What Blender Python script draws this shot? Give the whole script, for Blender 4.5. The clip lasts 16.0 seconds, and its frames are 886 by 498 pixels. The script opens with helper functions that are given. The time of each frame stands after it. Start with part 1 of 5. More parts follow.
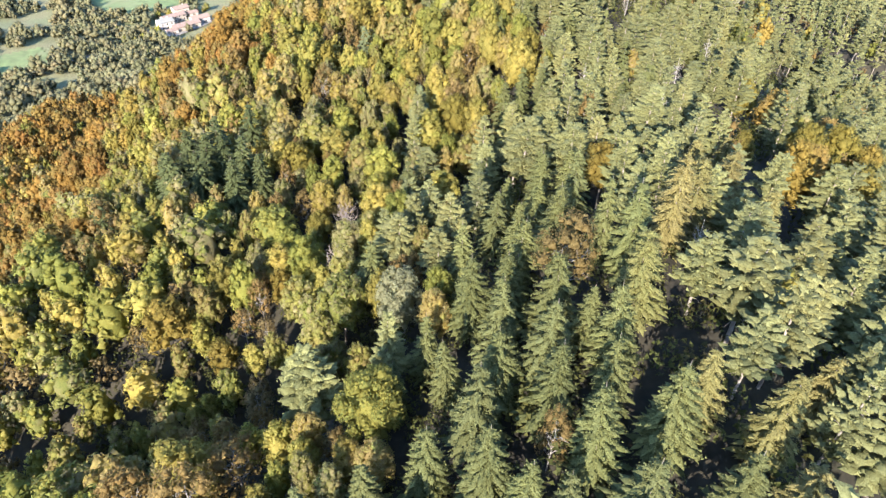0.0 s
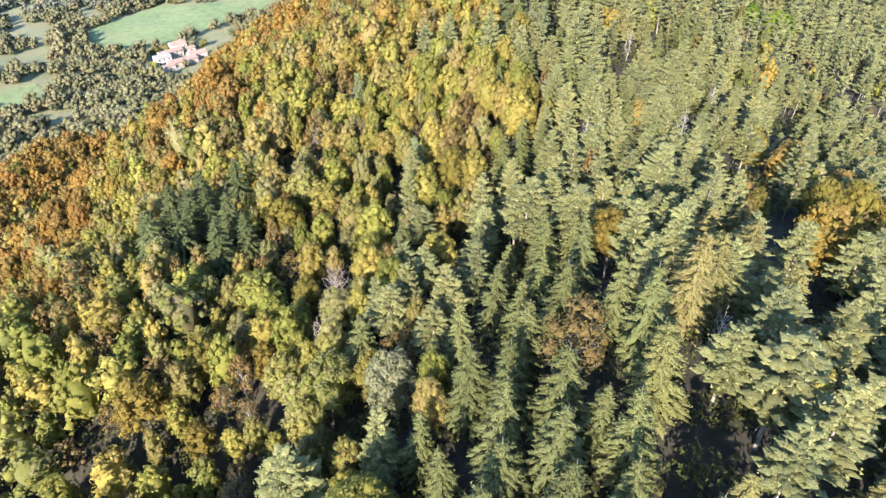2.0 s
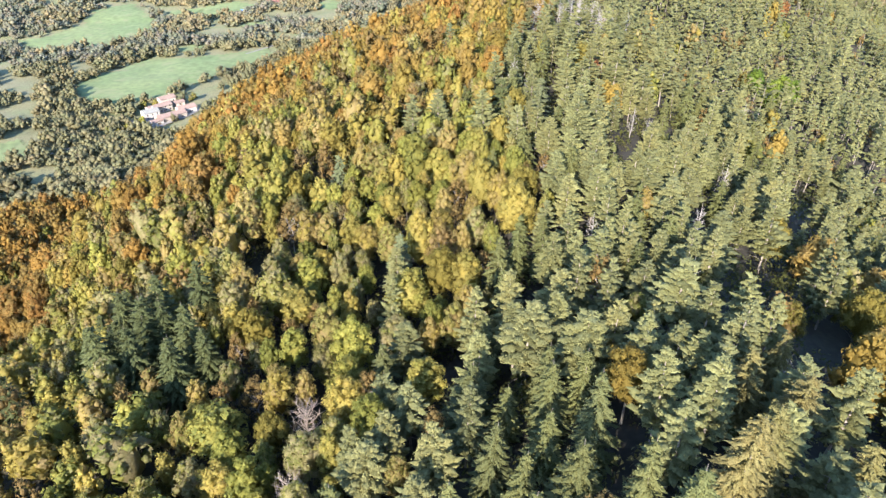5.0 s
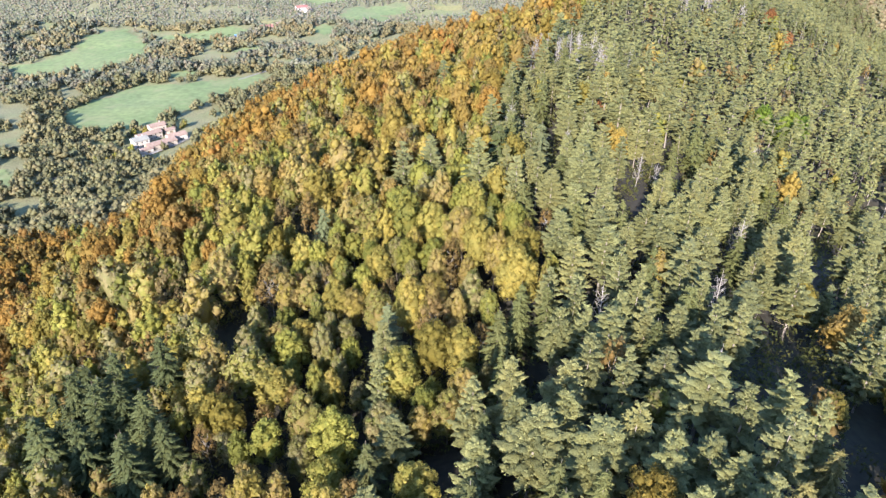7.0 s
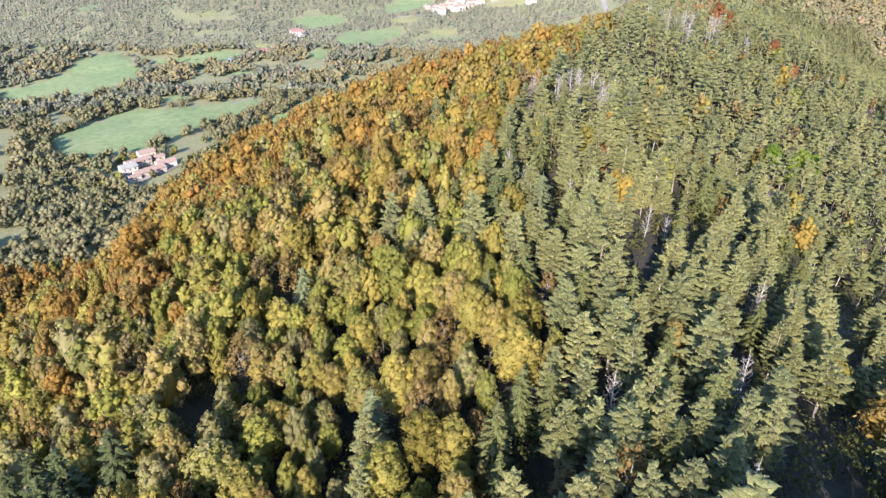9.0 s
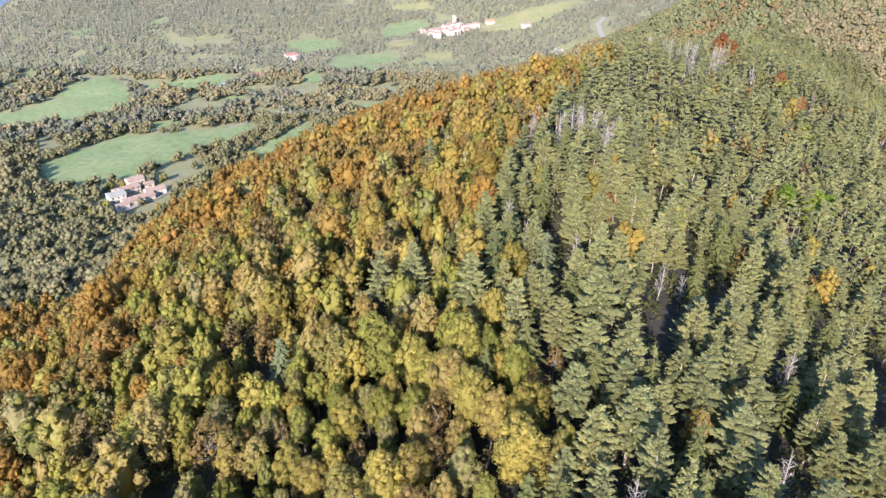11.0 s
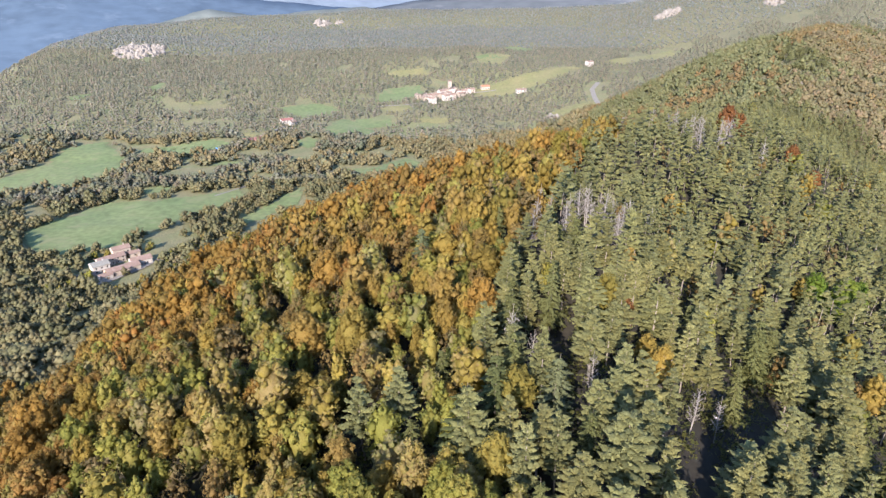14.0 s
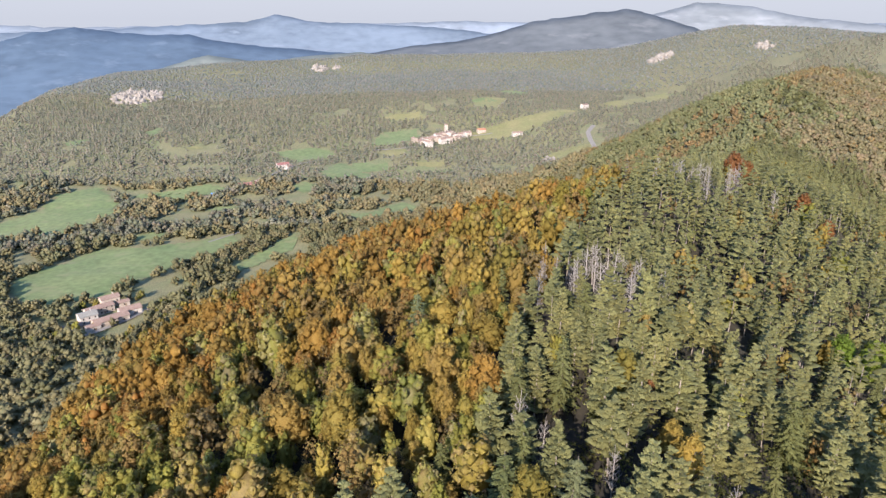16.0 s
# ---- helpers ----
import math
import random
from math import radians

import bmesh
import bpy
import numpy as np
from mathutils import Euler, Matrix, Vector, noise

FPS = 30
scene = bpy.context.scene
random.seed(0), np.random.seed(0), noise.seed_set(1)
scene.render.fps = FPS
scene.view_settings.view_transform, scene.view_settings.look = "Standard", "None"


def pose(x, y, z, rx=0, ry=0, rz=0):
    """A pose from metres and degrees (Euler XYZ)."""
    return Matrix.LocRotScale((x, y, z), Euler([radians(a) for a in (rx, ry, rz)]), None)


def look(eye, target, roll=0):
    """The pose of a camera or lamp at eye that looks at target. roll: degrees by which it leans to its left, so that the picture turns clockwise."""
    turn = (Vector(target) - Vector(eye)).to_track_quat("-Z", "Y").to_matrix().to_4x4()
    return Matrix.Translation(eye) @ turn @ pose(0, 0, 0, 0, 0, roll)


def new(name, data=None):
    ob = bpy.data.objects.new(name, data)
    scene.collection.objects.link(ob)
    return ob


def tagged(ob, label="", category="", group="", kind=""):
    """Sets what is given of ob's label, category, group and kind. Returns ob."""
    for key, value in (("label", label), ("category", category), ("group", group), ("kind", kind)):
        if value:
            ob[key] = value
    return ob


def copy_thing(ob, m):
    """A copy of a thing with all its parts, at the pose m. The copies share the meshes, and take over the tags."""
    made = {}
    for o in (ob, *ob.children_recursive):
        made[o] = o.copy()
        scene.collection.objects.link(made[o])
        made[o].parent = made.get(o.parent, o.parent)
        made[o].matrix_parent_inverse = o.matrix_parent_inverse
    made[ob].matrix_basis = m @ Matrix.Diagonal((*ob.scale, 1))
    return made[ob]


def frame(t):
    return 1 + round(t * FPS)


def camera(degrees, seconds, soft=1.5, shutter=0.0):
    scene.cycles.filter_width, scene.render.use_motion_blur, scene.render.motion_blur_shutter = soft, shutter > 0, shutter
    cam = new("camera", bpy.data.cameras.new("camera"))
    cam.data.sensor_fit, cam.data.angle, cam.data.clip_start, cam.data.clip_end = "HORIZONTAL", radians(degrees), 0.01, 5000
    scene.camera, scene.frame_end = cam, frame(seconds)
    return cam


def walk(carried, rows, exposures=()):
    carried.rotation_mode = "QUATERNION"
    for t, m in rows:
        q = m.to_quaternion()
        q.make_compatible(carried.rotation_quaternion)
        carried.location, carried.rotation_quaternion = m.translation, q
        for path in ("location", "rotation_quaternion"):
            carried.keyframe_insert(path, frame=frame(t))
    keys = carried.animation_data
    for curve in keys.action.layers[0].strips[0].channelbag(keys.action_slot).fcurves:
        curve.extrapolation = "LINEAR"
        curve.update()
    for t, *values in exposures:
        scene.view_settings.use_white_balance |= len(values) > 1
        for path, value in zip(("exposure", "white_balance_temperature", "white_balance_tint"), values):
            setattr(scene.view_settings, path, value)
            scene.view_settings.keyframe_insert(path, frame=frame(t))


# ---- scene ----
cam = camera(67.1, 16.0, soft=1.4)
# seconds, eye x, y, z in metres, yaw, pitch, roll in degrees
ROWS = [
    (0, -0.22, -2.74, 200.37, -0.26, -38.61, 0.60),
    (0.5, -0.20, -0.55, 200.43, -0.33, -38.10, 0.60),
    (1, -0.14, 1.75, 200.53, -0.32, -37.48, 0.60),
    (1.5, -0.01, 4.16, 200.65, -0.39, -36.85, 0.50),
    (2, 0.18, 6.73, 200.77, -0.36, -36.27, 0.40),
    (2.5, 0.33, 9.45, 200.94, -0.42, -35.67, 0.30),
    (3, 0.50, 12.28, 201.13, -0.49, -34.96, 0.30),
    (3.5, 0.64, 15.25, 201.32, -0.59, -34.22, 0.30),
    (4, 0.82, 18.36, 201.52, -0.72, -33.55, 0.30),
    (6.5, 1.66, 34.93, 202.42, -1.24, -31.54, 0.50),
    (7, 1.86, 38.43, 202.62, -1.34, -30.99, 0.40),
    (7.5, 2.06, 41.91, 202.82, -1.43, -30.44, 0.40),
    (8, 2.27, 45.32, 203.00, -1.59, -29.94, 0.40),
    (8.5, 2.53, 48.75, 203.16, -1.68, -29.57, 0.50),
    (9, 2.79, 52.22, 203.30, -1.77, -29.31, 0.60),
    (11.5, 3.67, 69.64, 204.24, -2.25, -26.93, 0.70),
    (12, 3.91, 73.08, 204.30, -2.30, -26.12, 0.70),
    (12.5, 4.13, 76.40, 204.28, -2.31, -25.29, 0.70),
    (13, 4.39, 79.72, 204.26, -2.39, -24.43, 0.70),
    (13.5, 4.63, 83.01, 204.26, -2.44, -23.51, 0.70),
    (14, 4.81, 86.20, 204.30, -2.45, -22.61, 0.70),
    (14.5, 4.95, 89.23, 204.40, -2.53, -21.77, 0.70),
    (15, 5.09, 92.19, 204.53, -2.58, -20.88, 0.60),
    (15.5, 5.16, 95.26, 204.70, -2.62, -20.03, 0.40),
    (16, 5.17, 98.43, 204.84, -2.67, -19.15, 0.40),
]
walk(cam, [(t, pose(x, y, z, 90 + pitch, 0, yaw) @ pose(0, 0, 0, 0, 0, roll)) for t, x, y, z, yaw, pitch, roll in ROWS],
     exposures=[(0, 2.52, 6650, 11), (4, 2.45, 6600, 12), (9, 2.21, 6500, 15), (12.5, 2.00, 6550, 17), (16, 1.66, 6900, 17)])

# ---------------------------------------------------------------- sun and sky
SUN_HEIGHT, SUN_SIDE = 24.0, 17.8          # degrees above the horizon; degrees left of straight behind the first view
world = bpy.data.worlds.new("sky")
scene.world = world
world.use_nodes = True
sky = world.node_tree.nodes.new("ShaderNodeTexSky")
sky.sky_type, sky.sun_disc = "NISHITA", False
sky.sun_elevation, sky.sun_rotation = radians(SUN_HEIGHT), radians(180 + SUN_SIDE)
sky.air_density, sky.dust_density, sky.ozone_density, sky.altitude = 1.0, 0.8, 2.0, 600
tone = world.node_tree.nodes.new("ShaderNodeMix")
tone.data_type, tone.blend_type = "RGBA", "MULTIPLY"
tone.inputs[0].default_value, tone.inputs[7].default_value = 1.0, (0.74, 0.86, 1.0, 1)
world.node_tree.links.new(sky.outputs[0], tone.inputs[6])
world.node_tree.links.new(tone.outputs[2], world.node_tree.nodes["Background"].inputs["Color"])
world.node_tree.nodes["Background"].inputs["Strength"].default_value = 0.15
sun = new("sun", bpy.data.lights.new("sun", "SUN"))
sun.data.energy, sun.data.angle, sun.data.color = 4.5, radians(0.53), (1.0, 0.90, 0.80)
a, e = radians(SUN_SIDE), radians(SUN_HEIGHT)
sun.matrix_world = look(Vector((-math.sin(a) * math.cos(e), -math.cos(a) * math.cos(e), math.sin(e))) * 600, (0, 0, 0))

# ---------------------------------------------------------------- lie of the land
def lattice(ix, iy, seed):
    h = np.sin(ix * 127.1 + iy * 311.7 + seed * 74.7) * 43758.5453
    return h - np.floor(h)


def value_noise(x, y, size, seed=0):
    """Smooth noise from 0 to 1 with lumps of that size, for arrays of places."""
    x, y = np.asarray(x, float) / size, np.asarray(y, float) / size
    ix, iy = np.floor(x), np.floor(y)
    fx, fy = x - ix, y - iy
    fx, fy = fx * fx * (3 - 2 * fx), fy * fy * (3 - 2 * fy)
    a = lattice(ix, iy, seed) * (1 - fx) + lattice(ix + 1, iy, seed) * fx
    b = lattice(ix, iy + 1, seed) * (1 - fx) + lattice(ix + 1, iy + 1, seed) * fx
    return a * (1 - fy) + b * fy


def step01(v, a, b):
    t = np.clip((np.asarray(v, float) - a) / (b - a), 0, 1)
    return t * t * (3 - 2 * t)


# crest lines: x, y, height, then slope and roundness of the flank left and right of it
RIDGES = [
    [(10, -400, 120, .5, 20, .5, 15), (24, -60, 139, .40, 6, .5, 15), (27, 60, 145, .40, 4, .5, 15), (27, 130, 141, .42, 8, .5, 15),
     (30, 185, 143, .54, 65, .5, 15), (31, 238, 144.5, .6, 75, .45, 25), (50, 275, 144.5, .62, 75, .42, 38), (85, 320, 147.5, .64, 30, .45, 30),
     (130, 348, 143, .64, 25, .5, 20), (185, 450, 108, .64, 25, .5, 20), (255, 570, 112, .60, 20, .5, 20), (345, 700, 155, .54, 20, .5, 20),
     (420, 770, 153, .54, 20, .5, 20), (620, 900, 134, .5, 40, .5, 30), (1000, 1150, 95, .5, 40, .5, 30)],
    [(1500, 1300, 150, .35, 120, .4, 150), (1150, 1750, 176, .35, 120, .4, 150), (950, 2100, 190, .35, 120, .4, 150),
     (700, 2400, 108, .35, 120, .4, 150), (320, 2650, 76, .35, 120, .4, 150)],
    [(-1700, 1800, -240, .34, 200, .3, 200), (-1250, 1950, -204, .34, 240, .3, 200), (-960, 2100, -34, .34, 260, .3, 200), (-800, 2300, 28, .34, 260, .3, 200), (-640, 2400, 56, .34, 260, .3, 200),
     (-380, 2550, 56, .34, 260, .3, 200), (-150, 2650, 72, .34, 260, .3, 200), (100, 2700, 70, .34, 260, .3, 200), (600, 2750, 66, .34, 260, .3, 200)],
]


def ridge_height(x, y, crest):
    best = np.full(x.shape, -1e9)
    near = np.full(x.shape, 1e18)
    for (x0, y0, *a), (x1, y1, *b) in zip(crest, crest[1:]):
        dx, dy = x1 - x0, y1 - y0
        u = np.clip(((x - x0) * dx + (y - y0) * dy) / (dx * dx + dy * dy), 0, 1)
        px, py = x - x0 - u * dx, y - y0 - u * dy
        d = np.hypot(px, py)
        z, sl, bl, sr, br = (p + u * (q - p) for p, q in zip(a, b))
        left = (dx * py - dy * px) > 0
        s, r = np.where(left, sl, sr), np.where(left, bl, br)
        best = np.where(d < near, z - s * (np.sqrt(d * d + r * r) - r), best)
        near = np.minimum(near, d)
    return best


# swells and dips on the flank: x, y, height, reach in x and y
# First two: a supposed hollow, and an added unseen rise that shades it.
SWELLS = [(-38, 56, -9, 38, 12), (-42, 27, 7, 38, 11), (-40, 112, 9.5, 27, 48), (20, 112, -4.5, 16, 12), (-36, 178, 2.5, 20, 18), (-138, 270, -36, 50, 120), (70, 262, -4, 22, 20), (125, 240, -6, 25, 20),
          (-70, 175, 6, 32, 32), (-110, 295, 12, 32, 32), (-70, 95, 8, 32, 32), (-30, 95, -4.5, 32, 32), (10, 55, 5.3, 32, 32), (-110, 175, 9, 32, 32), (90, 95, 6.8, 32, 32),
          (10, 95, -3.7, 32, 32), (50, 215, 3.8, 32, 32)]


def ground(x, y):
    """The height of the land at places x, y (arrays)."""
    x, y = np.asarray(x, float), np.asarray(y, float)
    r = np.hypot(x, y)
    base = -4 + 34 * step01(y + 0.35 * x, 900, 1700) - 200 * step01(-x - 0.2 * y, 470, 850) - 110 * step01(y - 0.35 * x, 2700, 3600)
    base = base + 26 * (value_noise(x, y, 420, 3) - 0.5) + 10 * (value_noise(x, y, 130, 5) - 0.5)
    z, k = base, 9.0
    for crest in RIDGES:
        h = ridge_height(x, y, crest)
        h = h + 7 * (value_noise(x, y, 90, 9) - 0.5) * step01(r, 150, 400)
        m = np.maximum(z, h)
        z = m + k * np.log(np.exp((z - m) / k) + np.exp((h - m) / k))
    for sx, sy, sh, rx, ry in SWELLS:
        z = z + sh * np.exp(-((x - sx) / rx) ** 2 - ((y - sy) / ry) ** 2)
    return z + 2.0 * (value_noise(x, y, 28, 7) - 0.5)


# ---------------------------------------------------------------- small tools
def mesh_from(name, verts, faces, material, tint=None, smooth=False):
    """A mesh from arrays: verts (n, 3) and faces (m, 3), all triangles."""
    me = bpy.data.meshes.new(name)
    verts, faces = np.asarray(verts, np.float32), np.asarray(faces, np.int32)
    me.vertices.add(len(verts))
    me.vertices.foreach_set("co", verts.ravel())
    me.loops.add(faces.size)
    me.loops.foreach_set("vertex_index", faces.ravel())
    me.polygons.add(len(faces))
    me.polygons.foreach_set("loop_start", np.arange(0, faces.size, 3, dtype=np.int32))
    if tint is not None:
        me.attributes.new("tint", "FLOAT", "POINT").data.foreach_set("value", np.asarray(tint, np.float32))
    me.update(calc_edges=True)
    me.polygons.foreach_set("use_smooth", np.full(len(faces), smooth, dtype=bool))
    me.materials.append(material)
    return me


def part(name, mesh, parent, label=""):
    ob = new(name, mesh)
    ob.parent = parent
    return tagged(ob, label)


def from_bm(name, bm, material):
    me = bpy.data.meshes.new(name)
    bmesh.ops.recalc_face_normals(bm, faces=bm.faces)
    bm.to_mesh(me)
    bm.free()
    me.materials.append(material)
    return me


def joined(pieces):
    """One (verts, faces) out of several."""
    vs, fs, n = [], [], 0
    for v, f in pieces:
        vs.append(v)
        fs.append(np.asarray(f) + n)
        n += len(v)
    return np.concatenate(vs), np.concatenate(fs)


def material(name):
    m = bpy.data.materials.new(name)
    m.use_nodes = True
    nt = m.node_tree
    return m, nt, nt.nodes["Principled BSDF"]


def node(nt, kind, **values):
    n = nt.nodes.new(kind)
    for key, value in values.items():
        n.inputs[key].default_value = value
    return n


def ramp(nt, fac, stops, mode="LINEAR"):
    n = nt.nodes.new("ShaderNodeValToRGB")
    n.color_ramp.interpolation = mode
    e = n.color_ramp.elements
    while len(e) < len(stops):
        e.new(1.0)
    for k, (p, c) in zip(e, stops):
        k.position, k.color = p, (*c, 1)
    nt.links.new(fac, n.inputs["Fac"])
    return n.outputs["Color"]


def mathn(nt, op, a, b=0.0):
    n = nt.nodes.new("ShaderNodeMath")
    n.operation = op
    for i, v in enumerate((a, b)):
        if isinstance(v, (int, float)):
            n.inputs[i].default_value = v
        else:
            nt.links.new(v, n.inputs[i])
    return n.outputs[0]


def mixed(nt, kind, fac, a, b):
    n = nt.nodes.new("ShaderNodeMix")
    n.data_type, n.blend_type = "RGBA", kind
    for i, v in ((0, fac), (6, a), (7, b)):
        if isinstance(v, (int, float)):
            n.inputs[i].default_value = v
        elif isinstance(v, tuple):
            n.inputs[i].default_value = (*v, 1)
        else:
            nt.links.new(v, n.inputs[i])
    return n.outputs[2]


# ---------------------------------------------------------------- materials
def foliage(name, stops, through_light=0.54, leaf_spread=0.12, rough=0.6, grain=6.0, tree_spread=0.14, depth=0.74, patch_size=0.45, patch_force=0.32):
    """Leaves: one hue a tree (by its own chance value), another shade a leaf, and light that comes through."""
    m, nt, bsdf = material(name)
    tint = nt.nodes.new("ShaderNodeAttribute")
    tint.attribute_name = "tint"
    info, geo = nt.nodes.new("ShaderNodeObjectInfo"), nt.nodes.new("ShaderNodeNewGeometry")
    chance = mathn(nt, "FRACT", mathn(nt, "ADD", tint.outputs["Fac"], info.outputs["Random"]))
    leaf = mathn(nt, "MULTIPLY", mathn(nt, "SUBTRACT", geo.outputs["Random Per Island"], 0.5), 0.16)
    place = nt.nodes.new("ShaderNodeNewGeometry")
    blot = node(nt, "ShaderNodeTexNoise", Scale=patch_size, Detail=2.0)
    nt.links.new(place.outputs["Position"], blot.inputs["Vector"])
    patch = mathn(nt, "MULTIPLY", mathn(nt, "SUBTRACT", blot.outputs["Fac"], 0.5), patch_force)
    colour = ramp(nt, mathn(nt, "ADD", mathn(nt, "ADD", chance, leaf), patch), stops)
    shade = mathn(nt, "ADD", mathn(nt, "MULTIPLY", geo.outputs["Random Per Island"], 2 * leaf_spread), 1 - leaf_spread)
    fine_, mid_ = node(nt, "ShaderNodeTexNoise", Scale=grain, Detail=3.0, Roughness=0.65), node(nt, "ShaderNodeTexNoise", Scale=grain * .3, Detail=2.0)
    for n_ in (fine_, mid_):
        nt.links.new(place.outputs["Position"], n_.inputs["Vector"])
    # Leaf tone by fine noise; its dark end puts gap shade into the colour.
    leaf_gap_shade = ramp(nt, fine_.outputs["Fac"], [(0.36, (depth, depth, depth)), (0.5, (.99, .99, .99)), (0.66, (1.05, 1.05, 1.05))])
    colour = mixed(nt, "MULTIPLY", 1.0, colour, leaf_gap_shade)
    relief = node(nt, "ShaderNodeBump", Strength=0.5, Distance=0.2)
    nt.links.new(mathn(nt, "ADD", fine_.outputs["Fac"], mid_.outputs["Fac"]), relief.inputs["Height"])
    nt.links.new(relief.outputs[0], bsdf.inputs["Normal"])
    own = mathn(nt, "ADD", mathn(nt, "MULTIPLY", mathn(nt, "FRACT", mathn(nt, "MULTIPLY", chance, 7.13)), 2 * tree_spread), 1 - tree_spread)
    shade = mathn(nt, "MULTIPLY", shade, own)
    hsv = nt.nodes.new("ShaderNodeHueSaturation")
    nt.links.new(shade, hsv.inputs["Value"])
    nt.links.new(colour, hsv.inputs["Color"])
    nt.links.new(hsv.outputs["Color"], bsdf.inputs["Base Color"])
    bsdf.inputs["Roughness"].default_value = rough
    bsdf.inputs["Specular IOR Level"].default_value = 0.08
    tr, mix, out = nt.nodes.new("ShaderNodeBsdfTranslucent"), nt.nodes.new("ShaderNodeMixShader"), nt.nodes["Material Output"]
    nt.links.new(hsv.outputs["Color"], tr.inputs["Color"])
    mix.inputs[0].default_value = through_light
    nt.links.new(bsdf.outputs[0], mix.inputs[1])
    nt.links.new(tr.outputs[0], mix.inputs[2])
    nt.links.new(mix.outputs[0], out.inputs["Surface"])
    return m


def grained(name, a, b, scale, rough=0.9, bump=0.3, wear=None):
    """A matt surface of two colours at two scales, with fine relief."""
    m, nt, bsdf = material(name)
    co = nt.nodes.new("ShaderNodeTexCoord")
    big, fine = node(nt, "ShaderNodeTexNoise", Scale=scale, Detail=4.0), node(nt, "ShaderNodeTexNoise", Scale=scale * 9, Detail=3.0)
    for n in (big, fine):
        nt.links.new(co.outputs["Object"], n.inputs["Vector"])
    base = ramp(nt, big.outputs["Fac"], [(0.32, a), (0.68, b)])
    grain = ramp(nt, fine.outputs["Fac"], [(0.3, (0.72, 0.72, 0.72)), (0.7, (1.15, 1.15, 1.15))])
    colour = mixed(nt, "MULTIPLY", 1.0, base, grain)
    if wear:
        spots = node(nt, "ShaderNodeTexNoise", Scale=scale * 3, Detail=6.0)
        nt.links.new(co.outputs["Object"], spots.inputs["Vector"])
        colour = mixed(nt, "MIX", ramp(nt, spots.outputs["Fac"], [(0.55, (0, 0, 0)), (0.68, (1, 1, 1))]), colour, wear)
    nt.links.new(colour, bsdf.inputs["Base Color"])
    bsdf.inputs["Roughness"].default_value = rough
    b_ = node(nt, "ShaderNodeBump", Strength=bump)
    nt.links.new(fine.outputs["Fac"], b_.inputs["Height"])
    nt.links.new(b_.outputs[0], bsdf.inputs["Normal"])
    return m


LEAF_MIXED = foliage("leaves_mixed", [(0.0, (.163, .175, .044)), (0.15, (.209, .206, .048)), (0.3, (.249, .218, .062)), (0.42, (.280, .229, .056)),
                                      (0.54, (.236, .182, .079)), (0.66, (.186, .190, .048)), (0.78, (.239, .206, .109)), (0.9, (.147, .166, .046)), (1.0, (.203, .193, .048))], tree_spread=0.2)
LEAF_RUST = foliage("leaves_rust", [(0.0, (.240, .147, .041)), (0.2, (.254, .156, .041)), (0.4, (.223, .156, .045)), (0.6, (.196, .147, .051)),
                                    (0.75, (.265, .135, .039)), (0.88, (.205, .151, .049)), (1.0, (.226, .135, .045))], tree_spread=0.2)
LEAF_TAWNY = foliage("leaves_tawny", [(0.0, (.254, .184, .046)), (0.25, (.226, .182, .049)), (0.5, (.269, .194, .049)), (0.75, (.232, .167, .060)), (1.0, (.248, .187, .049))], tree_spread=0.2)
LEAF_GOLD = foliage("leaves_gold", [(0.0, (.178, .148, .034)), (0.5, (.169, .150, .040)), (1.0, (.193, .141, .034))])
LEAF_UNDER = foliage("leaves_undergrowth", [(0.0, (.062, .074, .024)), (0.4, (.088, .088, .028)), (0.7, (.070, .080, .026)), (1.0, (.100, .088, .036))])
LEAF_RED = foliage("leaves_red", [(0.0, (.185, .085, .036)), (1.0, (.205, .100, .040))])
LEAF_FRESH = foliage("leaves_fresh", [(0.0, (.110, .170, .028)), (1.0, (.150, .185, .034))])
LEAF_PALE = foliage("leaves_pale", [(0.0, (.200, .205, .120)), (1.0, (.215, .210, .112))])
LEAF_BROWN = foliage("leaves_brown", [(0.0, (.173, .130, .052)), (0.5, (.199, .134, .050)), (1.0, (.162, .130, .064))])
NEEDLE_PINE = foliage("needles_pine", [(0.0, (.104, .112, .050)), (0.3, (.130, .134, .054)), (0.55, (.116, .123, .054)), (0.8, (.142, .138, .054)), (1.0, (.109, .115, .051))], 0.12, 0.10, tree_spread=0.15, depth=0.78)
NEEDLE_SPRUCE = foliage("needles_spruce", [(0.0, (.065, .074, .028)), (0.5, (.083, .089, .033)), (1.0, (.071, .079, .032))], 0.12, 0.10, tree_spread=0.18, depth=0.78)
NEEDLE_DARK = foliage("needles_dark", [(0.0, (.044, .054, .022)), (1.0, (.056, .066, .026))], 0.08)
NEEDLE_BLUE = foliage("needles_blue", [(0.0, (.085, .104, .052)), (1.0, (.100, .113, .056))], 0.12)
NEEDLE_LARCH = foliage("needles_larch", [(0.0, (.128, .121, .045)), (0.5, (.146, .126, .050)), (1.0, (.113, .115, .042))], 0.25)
# Valley, vale, spur and midway leaves: haze greyed and lightened into the colour.
LEAF_VALLEY_HAZED = foliage("leaves_valley_hazed", [(0.0, (.104, .123, .082)), (0.25, (.136, .143, .095)), (0.45, (.162, .157, .106)), (0.6, (.156, .139, .106)),
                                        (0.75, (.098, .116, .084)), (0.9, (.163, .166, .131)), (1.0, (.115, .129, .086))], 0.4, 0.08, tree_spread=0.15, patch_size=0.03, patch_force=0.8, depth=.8)
